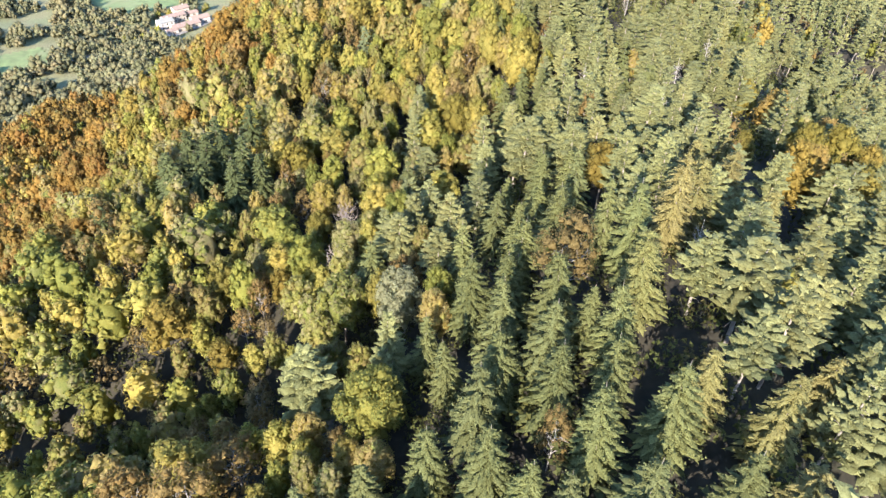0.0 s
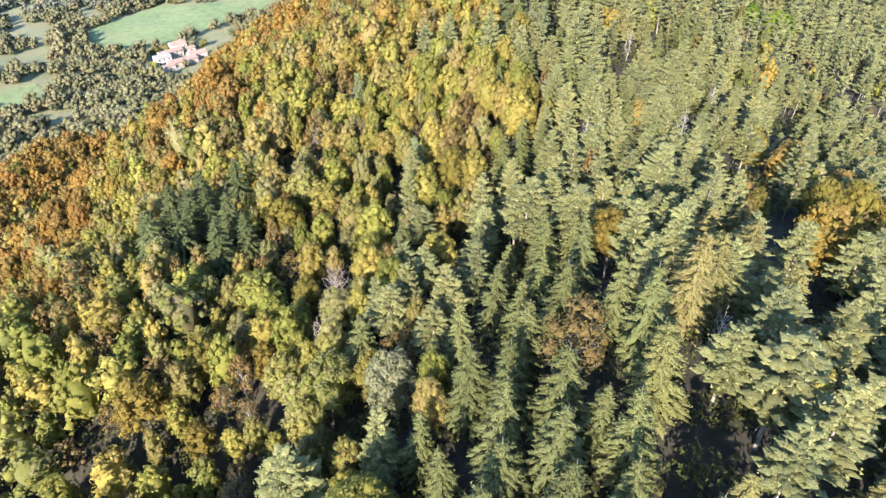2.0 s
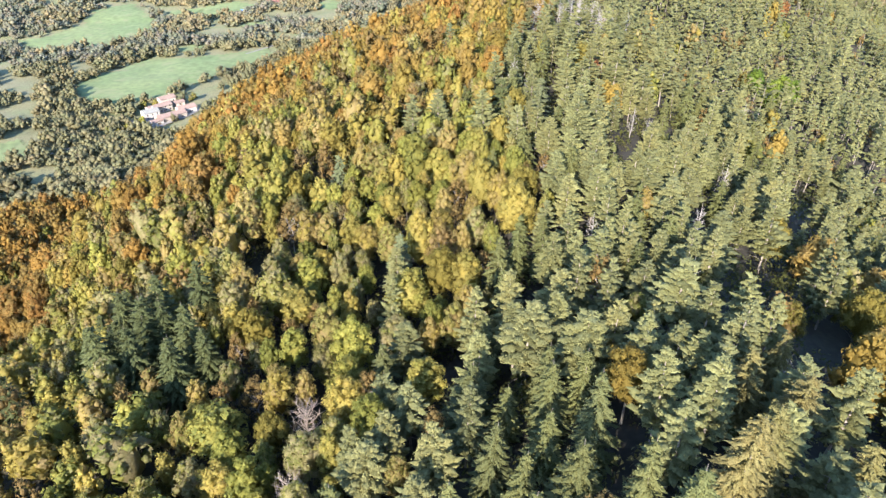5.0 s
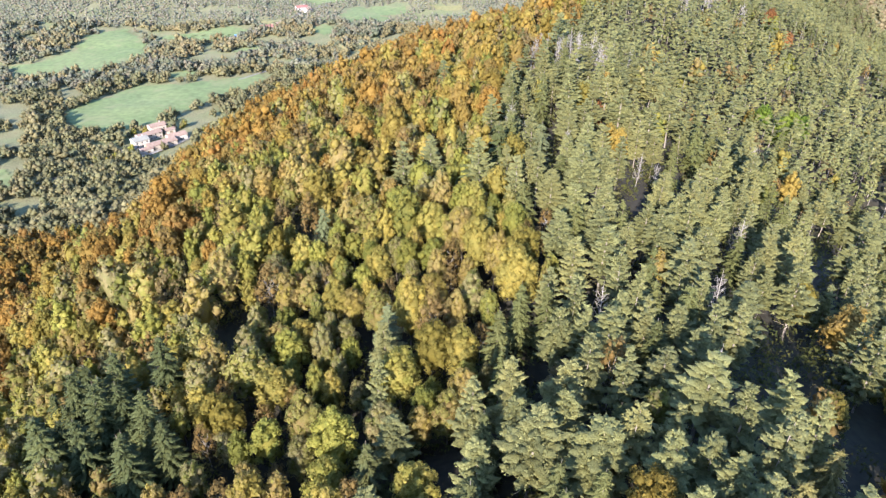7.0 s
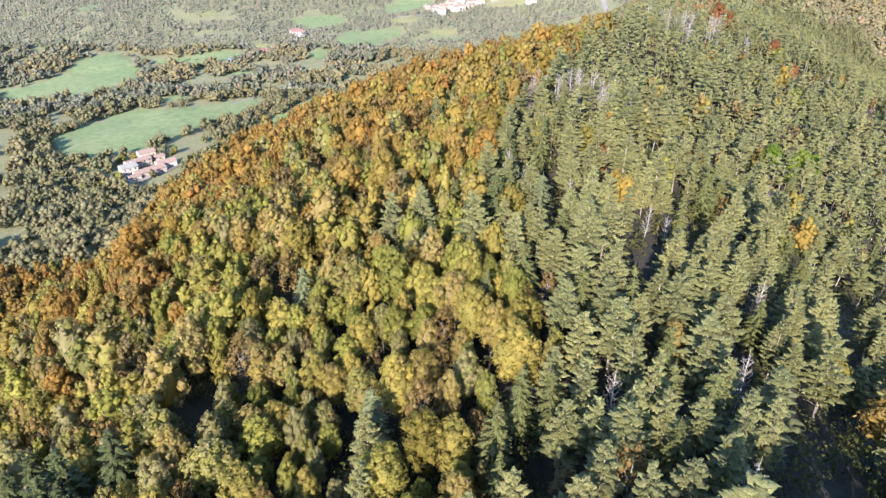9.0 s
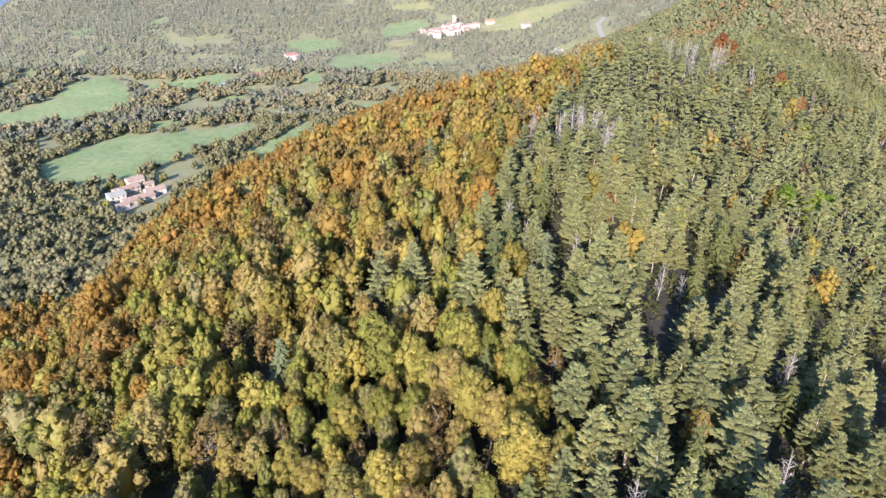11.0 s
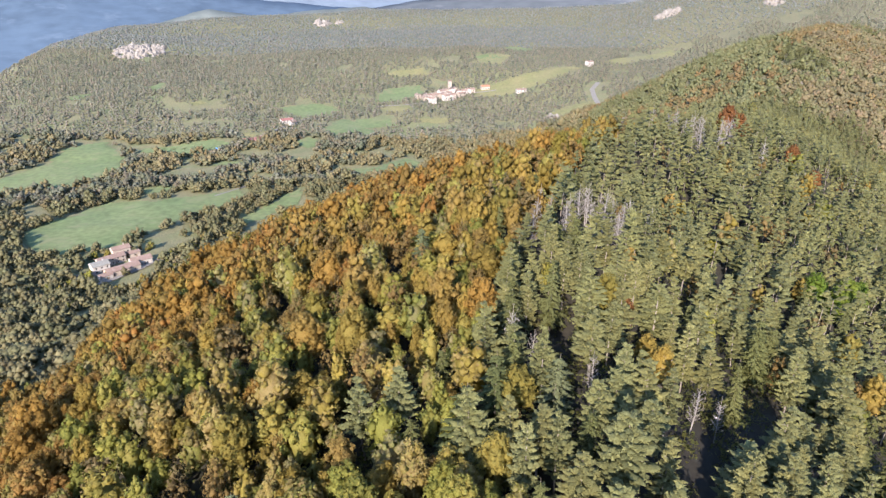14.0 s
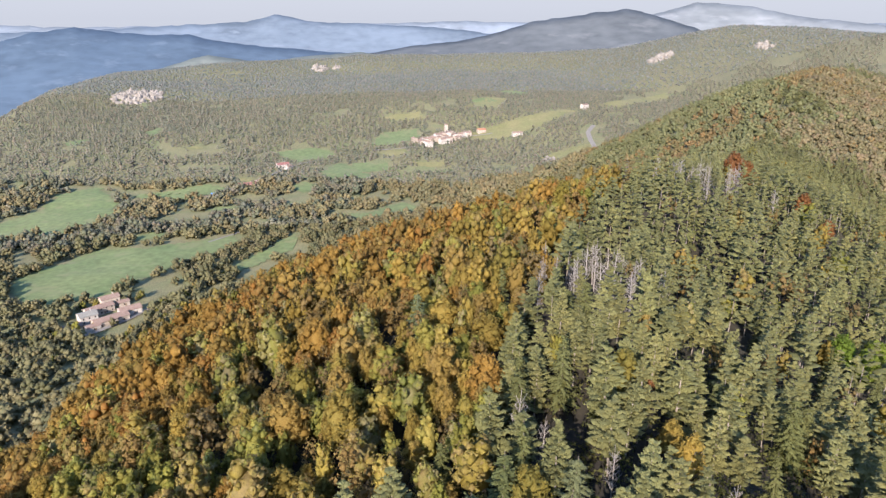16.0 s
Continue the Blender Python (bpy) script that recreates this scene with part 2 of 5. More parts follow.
LEAF_VALE_HAZED = foliage("leaves_vale_hazed", [(0.0, (.119, .122, .065)), (0.25, (.143, .140, .074)), (0.5, (.163, .148, .081)), (0.7, (.110, .121, .066)), (0.85, (.167, .143, .080)), (1.0, (.126, .130, .067))],
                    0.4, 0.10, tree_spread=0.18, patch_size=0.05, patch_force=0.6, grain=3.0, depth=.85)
LEAF_SPUR_HAZED = foliage("leaves_spur_hazed", [(0.0, (.145, .139, .078)), (0.25, (.178, .153, .083)), (0.45, (.161, .158, .088)), (0.6, (.198, .157, .084)), (0.8, (.136, .143, .084)), (1.0, (.170, .143, .083))],
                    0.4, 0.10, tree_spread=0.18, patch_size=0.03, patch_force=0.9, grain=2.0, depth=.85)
LEAF_MIDWAY_HAZED = foliage("leaves_midway_hazed", [(0.0, (.125, .143, .114)), (0.2, (.155, .165, .128)), (0.42, (.184, .182, .141)), (0.6, (.197, .173, .139)), (0.8, (.144, .157, .125)), (1.0, (.165, .161, .128))],
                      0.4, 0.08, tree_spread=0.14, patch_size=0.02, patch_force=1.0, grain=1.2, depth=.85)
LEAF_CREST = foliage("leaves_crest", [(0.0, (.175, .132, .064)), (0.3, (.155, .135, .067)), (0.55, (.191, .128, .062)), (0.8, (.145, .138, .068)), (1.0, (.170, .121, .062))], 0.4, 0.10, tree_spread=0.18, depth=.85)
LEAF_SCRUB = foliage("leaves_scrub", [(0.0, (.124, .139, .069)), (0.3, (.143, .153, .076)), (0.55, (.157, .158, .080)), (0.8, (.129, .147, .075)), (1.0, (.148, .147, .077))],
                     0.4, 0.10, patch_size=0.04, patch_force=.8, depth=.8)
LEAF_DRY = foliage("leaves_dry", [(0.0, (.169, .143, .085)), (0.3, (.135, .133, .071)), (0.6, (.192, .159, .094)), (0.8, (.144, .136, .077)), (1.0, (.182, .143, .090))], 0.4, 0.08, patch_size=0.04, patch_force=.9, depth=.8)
# Far hill leaves carry the distance haze as a paler, bluer base colour.
LEAF_HILL_HAZED = foliage("leaves_hill_hazed", [(0.0, (.115, .140, .133)), (0.2, (.139, .160, .146)), (0.45, (.160, .174, .159)), (0.65, (.171, .164, .154)), (0.85, (.134, .154, .148)), (1.0, (.119, .141, .135))],
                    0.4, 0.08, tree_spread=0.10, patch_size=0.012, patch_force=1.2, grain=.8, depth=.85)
BARK = grained("bark", (.075, .064, .052), (.13, .115, .098), 1.5, 0.95)
BARK_PALE = grained("bark_pale", (.155, .144, .135), (.235, .22, .206), 1.2, 0.9)
BARK_PINE = grained("bark_pine", (.135, .115, .098), (.21, .188, .165), 1.3, 0.92)
TWIGS = grained("grey_twigs", (.20, .165, .14), (.29, .25, .22), 1.2, 0.95)


def ground_material():
    m, nt, bsdf = material("hill_ground")
    co = nt.nodes.new("ShaderNodeTexCoord")
    a, b = node(nt, "ShaderNodeTexNoise", Scale=0.02, Detail=5.0), node(nt, "ShaderNodeTexNoise", Scale=0.9, Detail=5.0)
    for n in (a, b):
        nt.links.new(co.outputs["Object"], n.inputs["Vector"])
    # Near floor kept below litter tone: the wood's shade is put into its colour.
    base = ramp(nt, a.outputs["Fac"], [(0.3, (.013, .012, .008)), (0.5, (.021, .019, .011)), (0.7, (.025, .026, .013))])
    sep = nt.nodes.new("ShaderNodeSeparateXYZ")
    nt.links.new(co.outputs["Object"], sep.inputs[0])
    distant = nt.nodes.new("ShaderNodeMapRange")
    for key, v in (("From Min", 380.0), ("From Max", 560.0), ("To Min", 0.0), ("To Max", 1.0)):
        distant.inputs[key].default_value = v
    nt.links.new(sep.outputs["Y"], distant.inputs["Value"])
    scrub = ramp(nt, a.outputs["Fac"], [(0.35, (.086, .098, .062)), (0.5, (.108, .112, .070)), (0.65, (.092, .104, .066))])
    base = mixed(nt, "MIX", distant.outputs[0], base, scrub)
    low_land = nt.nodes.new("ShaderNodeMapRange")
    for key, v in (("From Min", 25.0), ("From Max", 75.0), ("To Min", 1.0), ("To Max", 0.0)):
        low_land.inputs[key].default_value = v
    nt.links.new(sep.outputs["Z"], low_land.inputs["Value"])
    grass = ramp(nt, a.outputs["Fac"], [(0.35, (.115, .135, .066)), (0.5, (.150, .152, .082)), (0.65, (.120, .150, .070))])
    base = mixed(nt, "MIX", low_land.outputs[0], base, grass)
    fine = ramp(nt, b.outputs["Fac"], [(0.3, (.55, .5, .45)), (0.7, (1.25, 1.2, 1.1))])
    nt.links.new(mixed(nt, "MULTIPLY", 1.0, base, fine), bsdf.inputs["Base Color"])
    bsdf.inputs["Roughness"].default_value = 1.0
    return m


GROUND = ground_material()
MEADOW = grained("meadow_grass", (.088, .132, .046), (.122, .158, .060), 0.02, 1.0, 0.2, (.130, .148, .066))
DRY_MEADOW = grained("dry_meadow_grass", (.130, .140, .050), (.180, .165, .070), 0.03, 1.0, 0.2)
EARTH = grained("bare_earth", (.190, .140, .090), (.300, .235, .160), 0.2, 1.0)
ROCK = grained("pale_limestone", (.13, .12, .105), (.22, .205, .185), 0.08, 0.95, 0.6)
GRAVEL = grained("gravel_road", (.15, .142, .125), (.21, .198, .178), 0.4, 0.95)
PLASTER = grained("old_plaster", (.26, .222, .187), (.34, .296, .25), 0.5, 0.9, 0.2)
WHITE_WALL = grained("white_plaster", (.29, .272, .25), (.37, .35, .325), 0.5, 0.9, 0.2)
ROOF_TILE = grained("clay_roof_tile", (.165, .112, .088), (.22, .155, .125), 0.6, 0.85, 0.5, (.19, .165, .14))
ROOF_RED = grained("red_roof_tile", (.19, .085, .075), (.24, .115, .10), 0.6, 0.8, 0.4)
ROOF_ORANGE = grained("orange_roof_tile", (.27, .12, .07), (.33, .155, .095), 0.6, 0.8, 0.4)
ROOF_GREEN = grained("verdigris_roof_sheet", (.165, .165, .145), (.21, .21, .185), 0.6, 0.6, 0.2)
ROOF_BLUE = grained("blue_sheet", (.06, .22, .55), (.09, .28, .62), 0.5, 0.5, 0.1)
DARK_GLASS = grained("dark_window", (.02, .022, .025), (.035, .035, .04), 1.0, 0.2, 0.0)
WOOD = grained("weathered_wood", (.14, .10, .07), (.22, .17, .12), 2.0, 0.85)

# ---------------------------------------------------------------- the ground: one sheet to the horizon
def spread(n, reach, tight):
    u = np.linspace(-1, 1, n)
    return reach * np.sinh(u * tight) / np.sinh(tight)


gx, gy = spread(220, 4300, 4.2), 250 + spread(250, 4300, 4.2)
GX, GY = np.meshgrid(gx, gy)
verts = np.stack([GX.ravel(), GY.ravel(), ground(GX, GY).ravel()], 1)
i = np.arange(len(gy) - 1)[:, None] * len(gx) + np.arange(len(gx) - 1)[None]
i = i.ravel()
quads = np.concatenate([np.stack([i, i + 1, i + 1 + len(gx)], 1), np.stack([i, i + 1 + len(gx), i + len(gx)], 1)])
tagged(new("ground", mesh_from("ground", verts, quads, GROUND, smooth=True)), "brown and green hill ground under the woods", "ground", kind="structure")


def inside(poly, x, y):
    """Whether places lie in a polygon."""
    hit = np.zeros(np.shape(x), bool)
    for (x0, y0), (x1, y1) in zip(poly, poly[1:] + poly[:1]):
        cross = ((y0 > y) != (y1 > y)) & (x < (x1 - x0) * (y - y0) / ((y1 - y0) or 1e-9) + x0)
        hit ^= cross
    return hit


FIELDS = []


def meadow(poly, mat=MEADOW, label="smooth green meadow between hedges and woods", cell=6.0, lift=0.5, name="meadow"):
    """A meadow with an uneven rim, laid over the land."""
    xs, ys = zip(*poly)
    x, y = np.meshgrid(np.arange(min(xs) - 8, max(xs) + 8, cell), np.arange(min(ys) - 8, max(ys) + 8, cell))
    wx, wy = x + 9 * (value_noise(x, y, 22, 21) - .5), y + 9 * (value_noise(x, y, 22, 22) - .5)
    keep = inside(list(poly), wx, wy)
    n, idx = x.shape[1], np.arange(x.size).reshape(x.shape)
    cells = keep[:-1, :-1] & keep[1:, 1:] & keep[1:, :-1] & keep[:-1, 1:]
    a = idx[:-1, :-1][cells]
    faces = np.concatenate([np.stack([a, a + 1, a + 1 + n], 1), np.stack([a, a + 1 + n, a + n], 1)])
    z = ground_sheet(x, y) + lift
    used, back = np.unique(faces, return_inverse=True)
    v = np.stack([x.ravel(), y.ravel(), z.ravel()], 1)[used]
    FIELDS.append(list(poly))
    return tagged(new(name, mesh_from(name, v, back.reshape(-1, 3), mat, smooth=True)), label, name.replace("_", " "), kind="structure")


def ground_sheet(x, y):
    """The height of the sheet itself (its facets), for things that lie on it."""
    x, y = np.asarray(x, float), np.asarray(y, float)
    ix, iy = np.clip(np.searchsorted(gx, x) - 1, 0, len(gx) - 2), np.clip(np.searchsorted(gy, y) - 1, 0, len(gy) - 2)
    z = verts[:, 2].reshape(len(gy), len(gx))
    u, v = (x - gx[ix]) / (gx[ix + 1] - gx[ix]), (y - gy[iy]) / (gy[iy + 1] - gy[iy])
    z00, z10, z01, z11 = z[iy, ix], z[iy, ix + 1], z[iy + 1, ix], z[iy + 1, ix + 1]
    return np.where(u > v, z00 + u * (z10 - z00) + v * (z11 - z10), z00 + v * (z01 - z00) + u * (z11 - z01))


meadow([(-329, 622), (-320, 675), (-297, 724), (-252, 722), (-223, 746), (-177, 778), (-166, 746), (-179, 708), (-202, 678), (-216, 646), (-228, 623), (-244, 593),
        (-284, 577), (-308, 590)], cell=4)
meadow([(-165, 646), (-157, 682), (-140, 726), (-121, 778), (-111, 767), (-112, 719), (-144, 669), (-156, 639)], cell=4)
meadow([(-487, 823), (-458, 837), (-443, 880), (-447, 949), (-413, 994), (-371, 936), (-342, 881), (-343, 830), (-361, 789), (-392, 781), (-439, 746)])
meadow([(-339, 945), (-313, 964), (-265, 990), (-226, 967), (-253, 932), (-288, 908)])
meadow([(-69, 1258), (-47, 1325), (16, 1355), (20, 1285), (-24, 1231), (-62, 1217)])
meadow([(-133, 1045), (-90, 1112), (-30, 1116), (-21, 1083), (-68, 1044), (-110, 990)])
meadow([(97, 1302), (187, 1364), (307, 1426), (339, 1418), (240, 1302), (172, 1254), (123, 1259)], DRY_MEADOW, "long olive-green field on a low spur by the village")
meadow([(211, 1112), (257, 1147), (301, 1179), (300, 1090), (262, 1040), (225, 1055)], DRY_MEADOW, "sloping pale green field beside the gravel road")
meadow([(390, 1484), (494, 1587), (600, 1669), (588, 1600), (429, 1455)], DRY_MEADOW, "dry olive field on the spur behind the white house")
meadow([(-51, 1452), (17, 1478), (39, 1429), (-28, 1416)], DRY_MEADOW, "small dry clearing among far woods")
meadow([(111, 1503), (169, 1608), (216, 1582), (177, 1465)], DRY_MEADOW, "small dry clearing among far woods")
meadow([(-87, 846), (-49, 858), (-3, 918), (1, 860), (-28, 826), (-72, 819)])
meadow([(-337, 473), (-325, 482), (-310, 501), (-290, 477), (-294, 454), (-319, 441)], cell=4)
meadow([(-224, 1183), (-155, 1212), (-114, 1171), (-167, 1106)])
meadow([(-468, 1302), (-452, 1356), (-428, 1270), (-446, 1258)])
for k, (cx, cy, mx, my) in enumerate(((-302, 939, 50, 24), (-225, 1001, 22, 20), (-138, 968, 22, 25), (-104, 1082, 20, 26), (-26, 1178, 26, 26), (-150, 1186, 24, 18), (-217, 870, 22, 15), (-75, 843, 20, 14),
                                      (-5, 878, 19, 24), (-265, 760, 16, 12), (-18, 1436, 36, 24), (-548, 1220, 18, 26), (-68, 1035, 17, 18), (30, 1105, 26, 18), (242, 1678, 33, 45), (165, 1572, 37, 24), (-348, 1193, 14, 13))):
    meadow([(cx + mx * math.cos(w) * (1 + .18 * math.sin(3 * w + k)), cy + my * math.sin(w) * (1 + .18 * math.cos(2 * w + k))) for w in np.arange(10) * math.pi / 5],
           (MEADOW, DRY_MEADOW, MEADOW)[k % 3], ("small green meadow between valley woods", "small dry meadow between valley woods", "small green meadow between valley woods")[k % 3], cell=4)
YARD = [(-252, 540), (-225, 522), (-198, 560), (-214, 600), (-240, 606)]
FIELDS.append(YARD)
FIELDS.append([(284, 1075), (316, 1075), (322, 1235), (350, 1290), (322, 1300), (290, 1235)])      # open verge of the gravel road

# ---------------------------------------------------------------- trees
def leaf_triangles(rng, centres, normals, size, long=1.25, scatter=0.45):
    """One small triangle a place, turned roughly along its normal."""
    n = len(centres)
    nrm = normals + rng.normal(0, scatter, (n, 3))
    nrm /= np.linalg.norm(nrm, axis=1, keepdims=True) + 1e-9
    a = np.cross(nrm, rng.normal(0, 1, (n, 3)))
    a /= np.linalg.norm(a, axis=1, keepdims=True) + 1e-9
    b = np.cross(nrm, a)
    s = size * rng.uniform(0.6, 1.35, (n, 1))
    v = np.stack([centres + a * s * long, centres - a * s * 0.6 + b * s * 0.8, centres - a * s * 0.6 - b * s * 0.8], 1)
    return v.reshape(-1, 3), np.arange(3 * n).reshape(-1, 3)


def unit_sphere(level):
    bm = bmesh.new()
    bmesh.ops.create_icosphere(bm, subdivisions=level, radius=1.0)
    v = np.array([x.co[:] for x in bm.verts])
    f = np.array([[x.index for x in p.verts] for p in bm.faces])
    bm.free()
    return v, f


BALLS = {k: unit_sphere(k) for k in (1, 2)}
BALLS[0] = (np.array([(1, 0, 0), (-1, 0, 0), (0, 1, 0), (0, -1, 0), (0, 0, 1), (0, 0, -1)], float),
            np.array([(0, 2, 4), (2, 1, 4), (1, 3, 4), (3, 0, 4), (2, 0, 5), (1, 2, 5), (3, 1, 5), (0, 3, 5)]))


def tube(points, radii, sides=5):
    """A tapered round stem along points."""
    points = np.asarray(points, float)
    rows = []
    for k, (p, r) in enumerate(zip(points, radii)):
        d = points[min(k + 1, len(points) - 1)] - points[max(k - 1, 0)]
        d /= np.linalg.norm(d) + 1e-9
        a = np.cross(d, (0.31, 0.9, 0.29))
        a /= np.linalg.norm(a)
        b = np.cross(d, a)
        w = np.arange(sides) * 2 * np.pi / sides
        rows.append(p + r * (np.cos(w)[:, None] * a + np.sin(w)[:, None] * b))
    v = np.concatenate(rows)
    f = []
    for k in range(len(points) - 1):
        for j in range(sides):
            p, q = k * sides + j, k * sides + (j + 1) % sides
            f += [(p, q, q + sides), (p, q + sides, p + sides)]
    return v, np.array(f)


def lump(rng, level, centre, radii, rough=.2):
    """One uneven leafy lobe."""
    v, f = BALLS[level]
    return v * rng.uniform(1 - rough, 1 + rough, (len(v), 1)) * radii + centre, f


def broadleaf_crown(seed, height, radius, leaves, size, lobes=13, level=1, low=0.22, full=.74):
    """An egg of many leafy lobes, uneven, with gaps, and loose leaf sprays all over it."""
    rng = np.random.default_rng(seed)
    up = np.linspace(low + .05, 0.93, lobes) + rng.uniform(-.04, .04, lobes)
    turn = np.arange(lobes) * 2.4 + rng.uniform(-.7, .7, lobes)
    girth = np.sin(np.pi * np.clip((up - low * .5) / (1.06 - low * .5), 0.02, 1) ** .7) ** .75
    wide = radius * girth * rng.uniform(.38, .72, lobes)
    wide[-1] *= .3
    c = np.stack([np.cos(turn) * wide, np.sin(turn) * wide, up * height], 1)
    many = (14 / max(lobes, 4)) ** .42
    r = radius * rng.uniform(.25, .42, lobes) * (1.12 - .34 * up) * many
    tall_ = np.array([1, 1, 1.6])
    pieces = []
    share = r ** 2 / (r ** 2).sum()
    ctr = np.array([0, 0, height * (low + 1) * .48])
    for k in range(lobes):
        n = max(2, int(leaves * share[k] * 1.5))
        out = (c[k] - ctr) / np.array([radius, radius, height * .4])
        d = rng.normal(0, 1, (n, 3)) + 0.55 * out + np.array([0, 0, .35])
        d /= np.linalg.norm(d, axis=1, keepdims=True)
        p = c[k] + d * r[k] * rng.uniform(.75, 1.3, (n, 1)) * tall_
        deep = np.zeros(n, bool)
        for j in range(lobes):
            if j != k:
                deep |= np.linalg.norm((p - c[j]) / tall_, axis=1) < r[j] * .75
        p, d = p[~deep], d[~deep]
        if len(p) and size:
            pieces.append(leaf_triangles(rng, p, d + .35 * out, size))
        if full:
            pieces.append(lump(rng, level, c[k], r[k] * full * tall_))
    if full > .7 and lobes >= 7:
        wide_ = .53 if leaves > 300 else .62
        pieces.append(lump(rng, 2 if leaves > 300 else 1, np.array([0, 0, height * (low + .9) / 2]), np.array([radius * wide_, radius * wide_, height * (.9 - low) * .46]), .17))
    return joined(pieces)


def dome_crown(seed, height, radius, leaves, size, lobes, level=0, low=.40, full=.86):
    """A rounded crown: leafy lobes over an uneven egg, each set with small leaves that face outwards."""
    rng = np.random.default_rng(seed)
    k = np.arange(lobes) + .5
    z = 1 - 1.72 * k / lobes
    turn = k * 2.4 + rng.uniform(0, 6.28) + rng.uniform(-.25, .25, lobes)
    a1, a2 = rng.uniform(0, 6.28, 2)
    out_ = radius * (1 + .16 * np.cos(turn - a1) + .12 * np.cos(2 * turn - a2)) * rng.uniform(.78, 1.1, lobes)
    half, mid = height * (1 - low) / 2, height * (1 + low) / 2
    s = np.sqrt(np.maximum(0, 1 - z * z)) ** .9 * (1 - .18 * z)
    c = np.stack([np.cos(turn) * s * out_ * .72, np.sin(turn) * s * out_ * .72, mid + (z * .80 + rng.uniform(-.09, .09, lobes)) * half], 1)
    r = radius * rng.uniform(.22, .42, lobes) * (18 / max(lobes, 5)) ** .4
    tall_ = np.array([1, 1, 1.3])
    ctr = np.array([0, 0, mid - .25 * half])
    share = r ** 2 / (r ** 2).sum()
    pieces = []
    for j in range(lobes):
        n = max(2, int(leaves * share[j]))
        out = (c[j] - ctr) / np.array([radius, radius, half])
        d = rng.normal(0, 1, (n, 3)) + .75 * out + np.array([0, 0, .3])
        d /= np.linalg.norm(d, axis=1, keepdims=True)
        p = c[j] + d * r[j] * rng.uniform(.82, 1.16, (n, 1)) * tall_
        deep = np.zeros(n, bool)
        for q in range(lobes):
            if q != j:
                deep |= np.linalg.norm((p - c[q]) / tall_, axis=1) < r[q] * .78
        p, d = p[~deep], d[~deep]
        if len(p) and size:
            pieces.append(leaf_triangles(rng, p, d + .3 * out, size, 1.35, .55))
        if full:
            pieces.append(lump(rng, level, c[j], r[j] * full * tall_, .22))
    if full > .7:
        pieces.append(lump(rng, 1 if leaves >= 200 else 0, np.array([0, 0, mid - .05 * half]), np.array([radius * .64, radius * .64, half * .80]), .16))
    return joined(pieces)


def layered_conifer(seed, height, radius, whorls, arms, per, needles, size, low=.36, cone=(.5, .78), rise=.10, slim=1.0):
    """Whorl above whorl of branches, upturned or drooping, each bearing flat clumps of needles, with dark gaps between."""
    rng = np.random.default_rng(seed)
    pieces = []
    v0 = np.array([(1, 0, 0), (0, 1, 0), (-1, 0, 0), (0, -1, 0), (0, 0, 1)], float)
    f0 = np.array([(0, 1, 4), (1, 2, 4), (2, 3, 4), (3, 0, 4)])
    lop, power = rng.uniform(0, 6.28), rng.uniform(*cone)
    for w in range(whorls):
        u = low + (1 - low) * (w + rng.uniform(-.3, .3)) / (whorls - .6)
        u = min(max(u, low), .965)
        f_up = (u - low) / (1 - low)
        g = min(1.0, 1.06 * (1 - f_up) ** power) * min(1.0, .62 + 2.0 * f_up + max(0, -rise))
        n = max(3, int(round(arms * (.5 + .5 * g))))
        a0 = rng.uniform(0, 6.28)
        for k in range(n):
            if rng.random() < .11:
                continue
            a = a0 + k * 6.283 / n + rng.uniform(-.3, .3)
            ln = radius * g * rng.uniform(.68, 1.15) * (1 + .16 * np.cos(a - lop)) + .1
            ca, sa = np.cos(a), np.sin(a)
            lift = rng.uniform(-.5, .5) * height * (1 - low) / whorls
            for f in np.linspace(1.0, .42, per):
                swing = rng.uniform(-.2, .2) * (1.2 - f)
                c = np.array([np.cos(a + swing) * ln * f, np.sin(a + swing) * ln * f, u * height + (rise * f + rng.uniform(-.08, .08)) * ln + .25 * f + lift])
                r = radius * rng.uniform(.14, .21) * (.62 + .5 * g) * (3 / per) ** .3 * (15 / whorls) ** .3
                e = np.array([1.7, 1.15 * slim, .8 * slim]) * r
                q = v0 * rng.uniform(.7, 1.3, (5, 1)) * e
                pieces.append((np.stack([q[:, 0] * ca - q[:, 1] * sa, q[:, 0] * sa + q[:, 1] * ca, q[:, 2] + 2.2 * rise * q[:, 0]], 1) + c, f0))
                m = max(1, int(needles * rng.uniform(.7, 1.3)))
                d = rng.normal(0, 1, (m, 3)) + np.array([ca * .5, sa * .5, .6])
                d /= np.linalg.norm(d, axis=1, keepdims=True)
                t = d * e * rng.uniform(.85, 1.3, (m, 1))
                p = c + np.stack([t[:, 0] * ca - t[:, 1] * sa, t[:, 0] * sa + t[:, 1] * ca, t[:, 2]], 1)
                pieces.append(leaf_triangles(rng, p, d * .5 + np.array([0, 0, .55]), size, 1.7, .4))
    pieces.append(lump(rng, 0, np.array([0, 0, height * .975]), np.array([.16, .16, .6]), .15))
    return joined(pieces)


